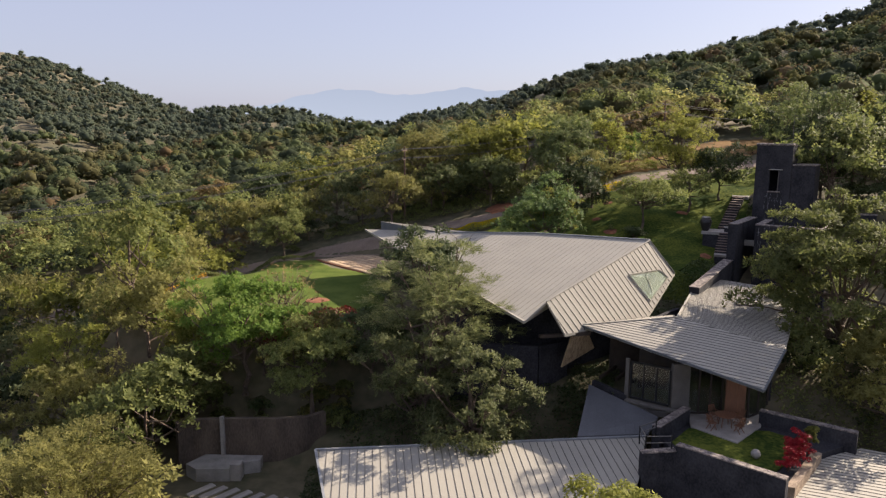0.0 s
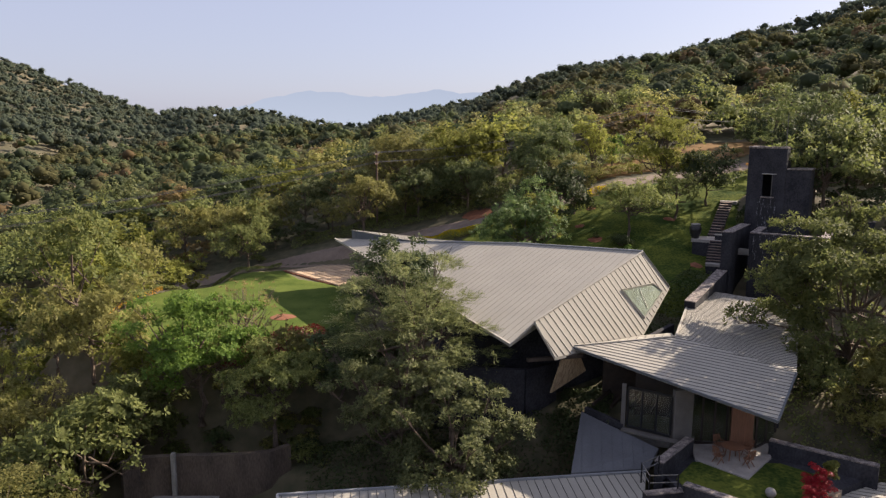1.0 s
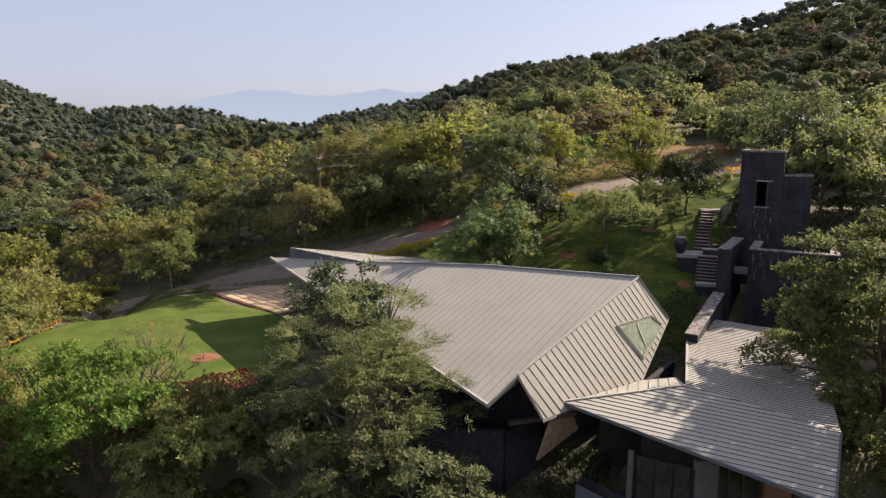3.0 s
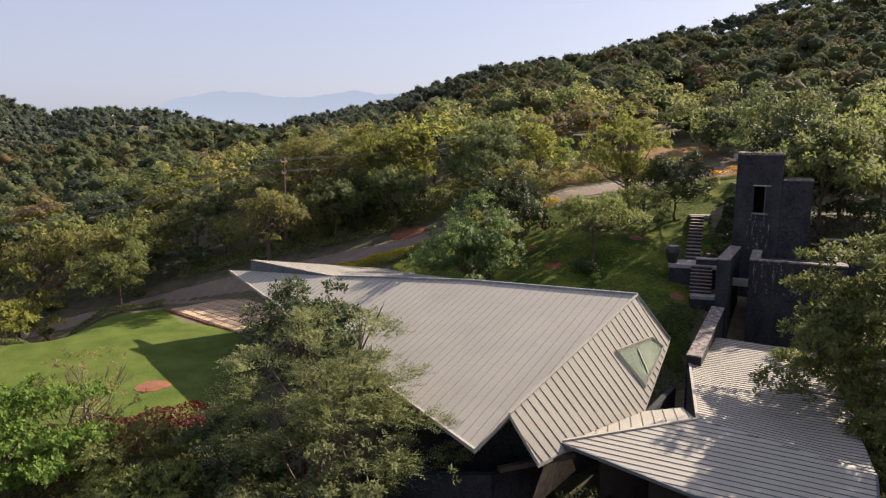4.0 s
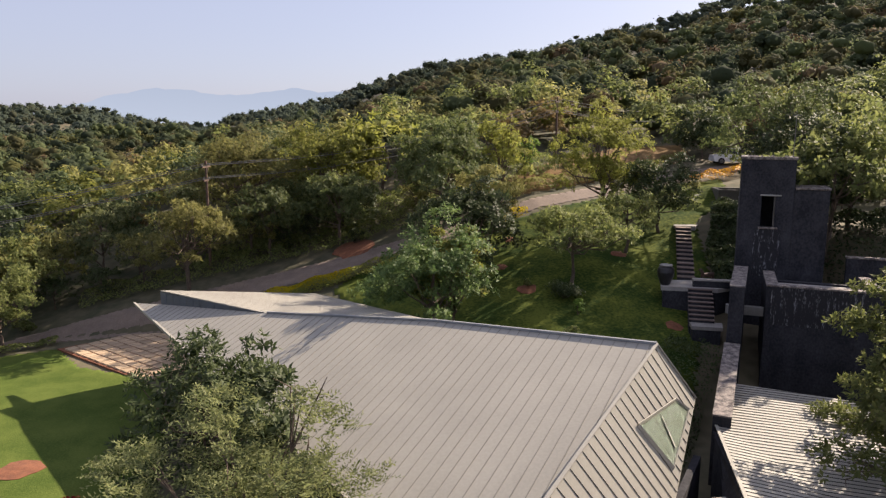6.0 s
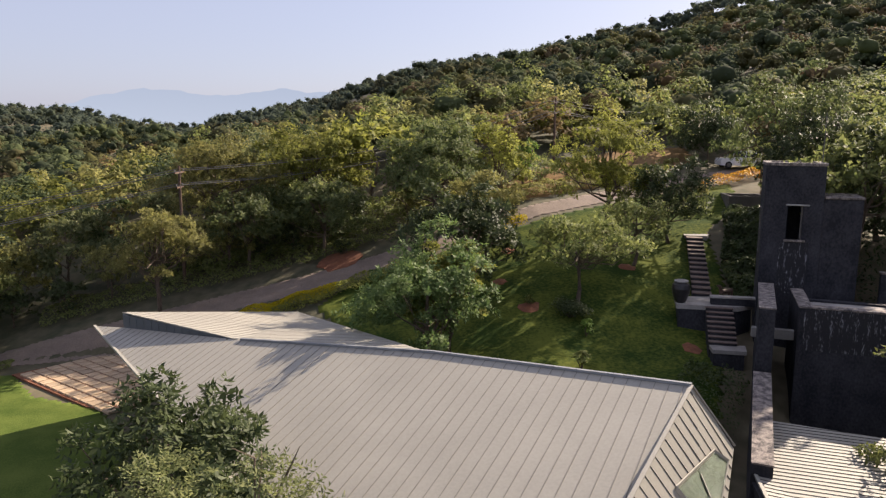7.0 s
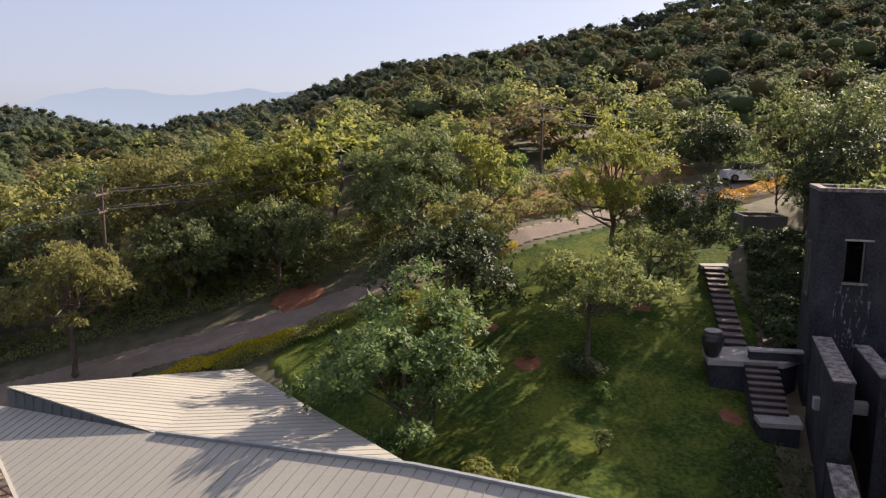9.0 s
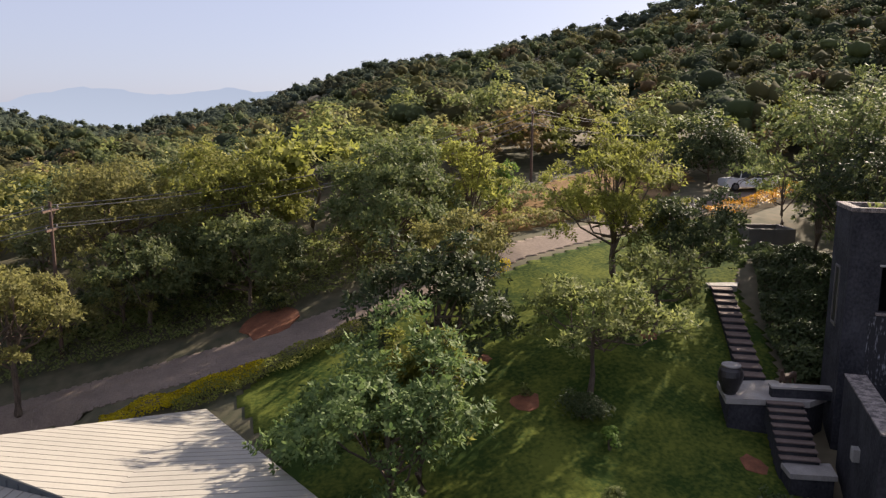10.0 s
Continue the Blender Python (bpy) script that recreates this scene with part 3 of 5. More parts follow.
# ---- lower wing: metal roofs below the terrace ----
lower = empty("lower_wing", label="lower wing with standing-seam metal roofs and black walls", category="house")
low_roof = [(-7.2, 37.7, 0.95), (11.9, 39.6, 1.25), (10.5, 35.4, 0.75), (8.3, 31.0, 0.2), (-4.5, 28.7, -0.2)]
Facet(low_roof).build(lower, (0.13, -1), 0.43, seam=JOINT, high=0.028, wide=0.022)
edge_trim(lower, low_roof[0], low_roof[1])
edge_trim(lower, low_roof[0], low_roof[4])
Facet([(9.33, 44.2, 2.75), (7.85, 39.3, 1.36), (12.05, 39.72, 1.4), (12.9, 40.8, 2.0)]).build(lower, (0.2, 0.98), 0.55, sheet_mat=SLATE, seam=SLATE, high=0.03)
side_roof = [(17.3, 32.6, 1.25), (20.6, 36.9, 1.35), (23.6, 38.2, 1.4), (29, 36, 1.2), (25, 28, 0.7), (16.5, 28.5, 0.7)]
Facet(side_roof).build(lower, (0.95, -0.3), 0.34, seam=JOINT, high=0.022, wide=0.02)
for a, b, t in (((-6.6, 37.0), (10.6, 38.5), 0.7), ((-6.6, 37.0), (-4.2, 29.2), 0.3), ((8.0, 31.2), (10.2, 35.2), 0.3), ((17, 28.9), (24.8, 28.4), 0.4), ((23.4, 37.6), (28.4, 35.6), 1.0)):
    part("wall", wall_run(bmesh.new(), a, b, 0.3, -4, t), BASALT, lower)

# ---- terrace ----
terrace_outline = [(12.5, 38.3), (14.8, 41.1), (20.2, 42.4), (22.7, 38.0), (20.5, 36.7), (17.3, 33.4), (12.8, 35.9)]
part("terrace", slab(bmesh.new(), terrace_outline, FLOOR - 0.06, -2.5), BASALT, label="raised terrace podium of black stone", category="terrace", kind="structure")
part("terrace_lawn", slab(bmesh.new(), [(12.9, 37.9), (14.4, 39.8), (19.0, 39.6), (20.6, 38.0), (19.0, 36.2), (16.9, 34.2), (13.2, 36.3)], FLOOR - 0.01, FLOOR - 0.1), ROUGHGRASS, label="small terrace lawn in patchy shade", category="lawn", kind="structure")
part("patio", slab(bmesh.new(), [(14.6, 39.95), (16.5, 37.75), (18.8, 40.2), (19.4, 41.9), (15.0, 41.8)], FLOOR + 0.06, FLOOR - 0.1), PALE, label="pale stone patio slab before the glass doors", category="patio", kind="structure")

def coped_wall(name, a, b, thick, low, top, label, category="wall"):
    w = part(name, wall_run(bmesh.new(), a, b, thick, low, top), BASALT, label=label, category=category, kind="structure")
    ta, tb = top if isinstance(top, tuple) else (top, top)
    bm = wall_run(bmesh.new(), a, b, thick + 0.04, 0, 1)
    for v in bm.verts:
        along = (v.co.xy - Vector(a[:2])).dot((Vector(b[:2]) - Vector(a[:2]))) / (Vector(b[:2]) - Vector(a[:2])).length_squared
        v.co.z = ta + (tb - ta) * along + (0.07 if v.co.z > 0.5 else 0.003)
    part("coping", bm, CAPSTONE, w, "weathered pale coping")
    return w
coped_wall("wall_south", (12.6, 35.9), (16.75, 32.2), 0.4, -3, 2.5, "black terrace parapet with speckled coping")
coped_wall("wall_southwest", (10.6, 35.6), (12.5, 35.95), 0.4, -3, 2.15, "low black parapet with speckled coping")
coped_wall("wall_west", (12.0, 38.0), (14.6, 40.9), 0.45, -3, 2.55, "black parapet beside the patio")
coped_wall("wall_east", (18.9, 40.7), (23.0, 37.6), 0.4, -2.5, 2.55, "black parapet with lichen-spotted coping")
part("planter_ledge", slab(bmesh.new(), [(16.95, 32.75), (17.35, 32.6), (20.55, 36.5), (20.2, 36.8)], 1.86, 0.5), TANSTONE, label="tan stone planter edge", category="planter", kind="structure")
rail = empty("railing", (10.9, 36.6, 2.2), label="thin steel railing on the terrace corner", category="railing")
rail_pts = [(10.9, 35.9), (10.9, 37.2), (12.0, 38.0)]
for k, (x, y) in enumerate(rail_pts + [(12.3, 36.0)]):
    o = part("post", box(bmesh.new(), -0.03, -0.03, -0.3, 0.03, 0.03, 0.75), IRON, rail)
    o.location = (x - 10.9, y - 36.6, 0)
for h in (0.35, 0.72):
    for a, b in zip([(12.3, 36.0)] + rail_pts, rail_pts):
        part("rail", beam(bmesh.new(), (a[0] - 10.9, a[1] - 36.6, h), (b[0] - 10.9, b[1] - 36.6, h), 0.04, 0.04), WIRE, rail)

# table, chairs, stone ball
def table(at):
    t = empty("table", at, label="round red-brown wooden garden table on the patio", category="table")
    part("tabletop", lathe(bmesh.new(), [(0.58, 0.70), (0.6, 0.715), (0.6, 0.74), (0.58, 0.75)], 24), WOOD, t)
    for k in range(4):
        a = math.pi / 4 + k * math.pi / 2
        part("leg", tube(bmesh.new(), [(0.42 * math.cos(a), 0.42 * math.sin(a), 0), (0.3 * math.cos(a), 0.3 * math.sin(a), 0.7)], [0.03, 0.035], 8), WOOD, t)
    return t
def chair():
    c = empty("garden_chair", label="folding wooden garden chair with slatted seat", category="chair", group="chairs round the patio table")
    seat = part("seat", box(bmesh.new(), -0.22, -0.21, 0.42, 0.22, 0.21, 0.445, bevel=0.005), WOOD, c)
    for k in range(4):
        part("slat", box(bmesh.new(), -0.2 + k * 0.11, 0.215, 0.55, -0.14 + k * 0.11, 0.235, 0.88), WOOD, seat)
    for x in (-0.21, 0.21):
        part("leg", beam(bmesh.new(), (x, -0.2, 0), (x, 0.24, 0.9), 0.03, 0.04), WOOD, c)
        part("leg", beam(bmesh.new(), (x * 0.9, 0.22, 0), (x * 0.9, -0.18, 0.42), 0.03, 0.04), WOOD, c)
        part("armrest", beam(bmesh.new(), (x, -0.2, 0.64), (x, 0.16, 0.66), 0.05, 0.025), WOOD, c)
    part("backrest", box(bmesh.new(), -0.21, 0.21, 0.86, 0.21, 0.24, 0.93), WOOD, c)
    return c
TABLE = Vector((16.6, 40.0, FLOOR + 0.06))
table(TABLE)
first = chair()
for k, (a, d) in enumerate(((20, 1.0), (115, 0.95), (205, 1.05), (300, 1.0))):
    m = pose(TABLE.x + d * math.cos(radians(a)), TABLE.y + d * math.sin(radians(a)), TABLE.z, 0, 0, a - 90)
    if k == 0:
        first.matrix_basis = m
    else:
        copy_thing(first, m)
bm = bmesh.new()
bmesh.ops.create_icosphere(bm, subdivisions=3, radius=0.25)
for v in bm.verts:
    v.co *= 1 + 0.03 * noise.noise(v.co * 6)
o = part("stone_ball", bm, PALE, label="rough grey stone ball on the terrace lawn", category="ornament")
o.location = (16.8, 36.0, FLOOR + 0.25)

# ---- tower and black blocks ----
tower = empty("tower", (28.1, 67.0, 0), label="black stepped masonry tower with a narrow window", category="tower")
AX = Matrix.Rotation(math.atan2(-0.545, 0.839), 4, "Z")
tower.matrix_basis = Matrix.Translation((28.1, 67.0, 0)) @ AX
def tpart(name, x0, y0, z0, x1, y1, z1, mat=BASALT, label="", parent=tower, bevel=0.02):
    return part(name, box(bmesh.new(), x0, y0, z0, x1, y1, z1, bevel=bevel), mat, parent, label)
# front wall in pieces round the opening
tpart("wall", 0, 0, 5, 1.25, 0.35, 17.62, bevel=0)
tpart("wall", 2.05, 0, 5, 3.05, 0.35, 17.62, bevel=0)
tpart("wall", 1.25, 0, 5, 2.05, 0.35, 13.5, bevel=0)
tpart("wall", 1.25, 0, 15.4, 2.05, 0.35, 17.62, bevel=0)
tpart("wall", -0.003, 0.35, 5, 0.35, 2.9, 17.62)
tpart("wall", 2.7, 0.35, 5, 3.05, 2.9, 17.62)
tpart("wall", 0.35, 2.55, 5, 2.7, 2.9, 17.62)
tpart("wall", 3.05, 0.06, 5, 5.0, 2.8, 15.85)
tpart("roof_slab", 0.35, 0.35, 17.0, 2.7, 2.55, 17.2, CONCRETE)
for c in ((-0.05, -0.05, 3.1, 0.33), (-0.05, 0.33, 0.33, 2.95), (2.72, 0.33, 3.1, 2.95), (0.33, 2.6, 2.72, 2.95)):
    tpart("coping", c[0], c[1], 17.624, c[2], c[3], 17.8, CAPSTONE, "grey weathered coping")
tpart("coping", 3.104, 0.0, 15.854, 5.06, 2.86, 15.98, CAPSTONE)
tpart("sill", 1.15, -0.12, 13.38, 2.25, 0.1, 13.5, CAPSTONE)
tpart("lintel", 1.15, -0.05, 15.404, 2.35, 0.05, 15.5, CONCRETE)
tpart("window_frame", 1.95, 0.1, 13.5, 2.049, 0.2, 15.4, LINEN)
tpart("stain", 0.95, -0.006, 10.4, 2.45, 0.001, 13.37, STREAK, "white lime stains running down below the sill", bevel=0)
side_window = tpart("side_window", -0.012, 1.24, 12.64, 0.004, 1.86, 15.06, IRON, "narrow dark side window", bevel=0)
for y0, z0, y1, z1 in ((1.14, 12.5, 1.96, 12.64), (1.14, 15.06, 1.96, 15.16), (1.14, 12.64, 1.24, 15.06), (1.86, 12.64, 1.96, 15.06)):
    tpart("window_frame", -0.05, y0, z0, 0.002, y1, z1, LINEN, parent=side_window, bevel=0.006)
part("mast", tube(bmesh.new(), [(2.85, 0.5, 17.8), (2.85, 0.5, 20.6)], [0.03, 0.02], 6), WIRE, tower)
part("mast_arm", beam(bmesh.new(), (2.6, 0.5, 20.3), (3.1, 0.5, 20.3), 0.03, 0.03), WIRE, tower)

block = empty("annexe", label="flat-roofed black masonry block with parapet", category="building")
block.matrix_basis = Matrix.Translation((26.0, 60.9, 0)) @ AX
def bpart(name, x0, y0, z0, x1, y1, z1, mat=BASALT, label="", bevel=0.02):
    return part(name, box(bmesh.new(), x0, y0, z0, x1, y1, z1, bevel=bevel), mat, block, label)
BW, BD = 5.6, 4.4
bpart("wall", 0, 0, 2.5, BW, 0.45, 11.0)
bpart("wall", 0.0, 0.45, 2.5, 0.55, BD, 11.0)
bpart("wall", BW - 0.55, 0.45, 2.5, BW, BD, 11.0)
bpart("wall", 0.55, BD - 0.4, 2.5, BW - 0.55, BD, 10.6)
bpart("roof_slab", 0.55, 0.45, 10.3, BW - 0.55, BD - 0.4, 10.5, PALE, "sunlit pale roof slab")
bpart("coping", -0.03, -0.03, 11.004, BW + 0.03, 0.5, 11.1, CAPSTONE)
bpart("coping", -0.03, 0.5, 11.004, 0.6, BD, 11.1, CAPSTONE)
bpart("coping", BW - 0.6, 0.5, 11.004, BW + 0.03, BD, 11.1, CAPSTONE)
bpart("stain", 0.25, -0.006, 8.9, 5.3, 0.001, 10.99, STREAK, "pale lime stains below the coping", bevel=0)
bpart("lintel", -2.0, 1.2, 9.0, 0.0, 1.6, 9.5, CONCRETE)
bpart("wall", 4.7, 6.8, 5, 8.4, 7.2, 11.75)
bpart("coping", 4.65, 6.75, 11.754, 8.45, 7.25, 11.86, CAPSTONE)
bpart("wall", 1.5, BD + 0.6, 6, 7.5, BD + 1.0, 10.4)

coped_wall("wall_stair", (24.0, 60.6), (27.7, 65.75), 0.75, 2.5, 11.1, "tall black stair wall with worn coping")
coped_wall("wall_garden", (18.65, 53.2), (23.6, 60.1), 0.75, 4.0, (7.2, 8.1), "low black wall with worn pale coping")

# ---- garden stairs ----
def flight(left_low, left_high, z0, z1, steps, width, label):
    a, b = Vector(left_low), Vector(left_high)
    d = (b - a).normalized()
    r = Vector((d.y, -d.x))
    f = empty("garden_stair", (a.x, a.y, z0), label=label, category="stairs", group="garden stairs")
    f.rotation_euler.z = math.atan2(d.y, d.x)
    run, rise = (b - a).length / steps, (z1 - z0) / steps
    shared = None
    for k in range(steps):
        if shared is None:
            # Black body puts the shade of the risers into the colour.
            ob = part("step", box(bmesh.new(), 0.05, -width, -0.9, run + 0.05, 0, rise - 0.06), BASALT, f)
            tread = part("tread", box(bmesh.new(), 0, -width - 0.03, rise - 0.056, run + 0.03, 0.03, rise, bevel=0.012), STEPS, ob)
            shared, slate = ob.data, tread.data
        else:
            ob = new("step", shared)
            ob.parent = f
            tread = new("tread", slate)
            tread.parent = ob
        ob.location = (k * run, 0, k * rise)
    return f
flight((26.45, 70.9), (30.9, 79.3), 9.3, 11.75, 13, 1.1, "long flight of red stone garden steps")
flight((24.45, 65.8), (25.75, 68.35), 7.75, 9.3, 8, 1.45, "short flight of dark stone steps below the landing")
part("landing", slab(bmesh.new(), [(24.2, 69.0), (25.2, 70.95), (27.9, 70.4), (28.7, 68.0), (27.4, 67.6), (25.75, 68.36)], 9.31, 9.05), PALE, label="pale stone stair landing", category="landing", kind="structure")
part("step_foot", slab(bmesh.new(), [(24.1, 64.9), (24.45, 65.8), (26.3, 65.2), (25.7, 64.2)], 7.76, 7.55), PALE, label="pale stone slab at the foot of the steps", category="landing", kind="structure")
# Both bases are black to paint in the shade below the slabs.
part("podium", slab(bmesh.new(), [(24.35, 69.0), (25.25, 70.8), (27.8, 70.3), (28.6, 68.05), (27.4, 67.7), (25.8, 68.45)], 9.046, 6.5), BASALT, label="base under the landing, coloured black for the shade beneath it", category="podium", kind="structure")
part("foot_base", slab(bmesh.new(), [(24.2, 64.95), (24.5, 65.75), (26.2, 65.2), (25.65, 64.3)], 7.546, 6), BASALT, label="base under the lowest slab, coloured black for the shade beneath it", category="podium", kind="structure")
low_wall = part("bench_wall", wall_run(bmesh.new(), (26.3, 68.75), (29.0, 67.5), 0.44, 9.3, 9.72), BASALT, label="low black parapet with a pale cap beside the landing", category="wall", kind="structure")
part("coping", wall_run(bmesh.new(), (26.26, 68.77), (29.0, 67.5), 0.52, 9.724, 9.82), PALE, low_wall, "pale stone cap")
part("stair_head", slab(bmesh.new(), [(30.8, 79.4), (31.3, 80.6), (33.4, 80.0), (32.3, 78.8)], 11.8, 10.5), CONCRETE, label="concrete slab at the head of the steps", category="landing", kind="structure")

pot = empty("urn", (24.75, 69.5, 9.31), label="large dark glazed clay urn on the landing", category="urn")
part("body", lathe(bmesh.new(), [(0.26, 0), (0.34, 0.1), (0.5, 0.55), (0.55, 0.85), (0.5, 1.1), (0.36, 1.25)], 24), CLAY, pot)
part("rim", lathe(bmesh.new(), [(0.34, 1.25), (0.42, 1.27), (0.42, 1.33), (0.35, 1.36), (0.3, 1.32)], 24), PALE, pot, "pale worn rim")
bm = bmesh.new()
tube(bm, [(-0.55, 0, 0.62), (0, 0, 0.6), (0.5, 0, 0.66)], [0.13, 0.16, 0.14], 10)
tube(bm, [(0.45, 0, 0.7), (0.62, 0, 1.0), (0.85, 0, 1.05)], [0.11, 0.09, 0.06], 8)
for x, y in ((-0.45, 0.1), (-0.45, -0.1), (0.42, 0.1), (0.42, -0.1)):
    tube(bm, [(x, y, 0), (x, y, 0.6)], [0.05, 0.06], 6)
o = part("statue", bm, RUST, label="dark metal four-legged garden statue beside the landing", category="statue")
o.matrix_basis = pose(27.6, 69.2, 9.31, 0, 0, 200)

# planter box uphill
pl = empty("planter", (38.6, 85.7, ground_at(39.6, 85.4) + 0.1), label="square concrete planter box at the top of the lawn", category="planter")
pl.rotation_euler.z = radians(-20)
for x0, y0, x1, y1 in ((0, 0, 3.2, 0.3), (0, 0.3, 0.3, 3.0), (2.9, 0.3, 3.2, 3.0), (0.3, 2.7, 2.9, 3.0)):
    part("side", box(bmesh.new(), x0, y0, -1.2, x1, y1, 1.25), LINEN, pl)
part("earth", box(bmesh.new(), 0.3, 0.3, -1, 2.9, 2.7, 0.55), SOIL, pl)

# ---- lower garden: retaining wall, bench, slabs ----
arc = [(-17.4, 43.2), (-16.6, 43.9), (-14, 44.2), (-11, 44.3), (-9.2, 44.7), (-8.2, 45.6)]
part("wall_post", box(bmesh.new(), -14.75, 43.7, -3.4, -14.5, 43.98, 0.3, bevel=0.02), CONCRETE, label="grey concrete post against the retaining wall", category="post", kind="structure")
ret = part("wall_retaining", slab(bmesh.new(), curve_outline(arc, 0.2), 0.05, -3.6), STAINED, label="dark stained concrete retaining wall", category="wall", kind="structure")
bench = empty("garden_bench", (-14.2, 42.6, -3.2), label="L-shaped pale concrete garden bench", category="bench")
part("seat", slab(bmesh.new(), [(-2.4, -0.2), (-1.5, -0.9), (0.6, -0.8), (0.6, -0.1), (2.2, 0.5), (2.2, 1.2), (-1.6, 1.2)], 0.85, 0), CONCRETE, bench)
part("upstand", box(bmesh.new(), 0.62, -0.79, 0.0, 1.3, -0.1, 1.15, bevel=0.03), PALE, bench)
for k in range(9):
    o = part("paving_slab", box(bmesh.new(), -0.9, -0.24, -0.2, 0.9, 0.24, 0.04, bevel=0.015), PALE, label="pale concrete stepping slab in the grass", category="paving slab", group="stepping slabs")
    o.matrix_basis = pose(-15.0 + k * 0.85, 40.6 - 0.25 * k, -3.17, 0, 0, 52)

# ---- car ----
def car(at, turn):
    c = empty("car", at, label="white sport utility vehicle parked beyond the garden", category="car")
    c.rotation_euler.z = radians(turn)
    bm = bmesh.new()
    prof = [(-2.2, 0.35), (-2.25, 0.75), (-2.15, 1.0), (-1.0, 1.1), (1.9, 1.12), (2.2, 1.0), (2.22, 0.4), (1.9, 0.3), (-1.9, 0.3)]
    rings = [[bm.verts.new((x, y, z)) for x, z in prof] for y in (-0.9, 0.9)]
    for i in range(len(prof)):
        j = (i + 1) % len(prof)
        bm.faces.new((rings[0][i], rings[0][j], rings[1][j], rings[1][i]))
    bm.faces.new(rings[0]), bm.faces.new(rings[1][::-1])
    body = part("body", bm, WHITE, c)
    bm = bmesh.new()
    low, top = [(-1.15, -0.85), (1.95, -0.85), (1.95, 0.85), (-1.15, 0.85)], [(-0.45, -0.68), (1.75, -0.7), (1.75, 0.7), (-0.45, 0.68)]
    a, b = [bm.verts.new((*p, 1.105)) for p in low], [bm.verts.new((*p, 1.66)) for p in top]
    for i in range(4):
        bm.faces.new((a[i], a[(i + 1) % 4], b[(i + 1) % 4], b[i]))
    bm.faces.new(b), bm.faces.new(a[::-1])
    part("cabin_glass", bm, IRON, c, "dark tinted glass")
    part("roof", box(bmesh.new(), -0.5, -0.71, 1.664, 1.8, 0.71, 1.72, bevel=0.02), WHITE, c)
    for x in (-0.9, 0.3, 1.3, 1.85):
        for s in (-1, 1):
            part("pillar", beam(bmesh.new(), (x - 0.12, s * 0.86, 1.1), (x, s * 0.71, 1.68), 0.07, 0.05), WHITE, c)
    for x in (-1.45, 1.4):
        for s in (-1, 1):
            w = lathe(bmesh.new(), [(0.2, -0.11), (0.34, -0.1), (0.36, 0), (0.34, 0.1), (0.2, 0.11)], 18)
            bmesh.ops.rotate(w, verts=w.verts, matrix=Matrix.Rotation(math.pi / 2, 3, "X"))
            bmesh.ops.translate(w, verts=w.verts, vec=(x, s * 0.84, 0.36))
            wheel = part("wheel", w, RUBBER, c)
            r = lathe(bmesh.new(), [(0.05, -0.12), (0.2, -0.118), (0.2, 0.118), (0.05, 0.12)], 14)
            bmesh.ops.rotate(r, verts=r.verts, matrix=Matrix.Rotation(math.pi / 2, 3, "X"))
            bmesh.ops.translate(r, verts=r.verts, vec=(x, s * 0.85, 0.36))
            part("rim", r, WIRE, wheel)
    return c
car((46.6, 96.0, ground_at(46.6, 96.0) + 0.05), -14)

# ---- power line ----
def pole(x, y, top, turn):
    base = ground_at(x, y)
    p = empty("power_pole", (x, y, base), label="rusty steel power pole with cross-arms", category="pole", group="power poles")
    p.rotation_euler.z = radians(turn)
    h = top - base
    part("post", tube(bmesh.new(), [(0, 0, -0.5), (0, 0, h)], [0.14, 0.09], 8), RUST, p)
    for z, w in ((h - 0.5, 1.1), (h - 1.6, 0.8)):
        arm = part("cross_arm", box(bmesh.new(), -w, -0.05, z - 0.06, w, 0.05, z + 0.06), RUST, p)
        for x0 in (-w + 0.1, w - 0.1):
            part("insulator", lathe(bmesh.new(), [(0.04, 0), (0.07, 0.06), (0.03, 0.12), (0.06, 0.18)], 8, (x0, 0, z + 0.06)), PALE, arm)
    part("brace", beam(bmesh.new(), (0, 0, h - 1.2), (0.7, 0, h - 0.5), 0.05, 0.05), RUST, p)
    return Vector((x, y, top))
tops = [pole(-62, 72, 9.0, 80), pole(-6.1, 88.8, 16.7, 80), pole(29.5, 103.3, 22.9, 60), pole(62, 117.5, 23.3, 70)]
for a, b in zip(tops, tops[1:]):
    side = (b - a).xy.orthogonal().normalized()
    for off, dz in ((-1.0, -0.3), (1.0, -0.3), (-0.7, -1.4), (0.7, -1.4)):
        p, q = a + Vector((*(side * off), dz)), b + Vector((*(side * off), dz))
        pts = [p.lerp(q, t / 12) - Vector((0, 0, 1.3 * 4 * (t / 12) * (1 - t / 12))) for t in range(13)]
        part("power_cable", tube(bmesh.new(), pts, [0.028] * 13, 4), WIRE, label="thin sagging overhead power cable", category="cable", group="power cables")


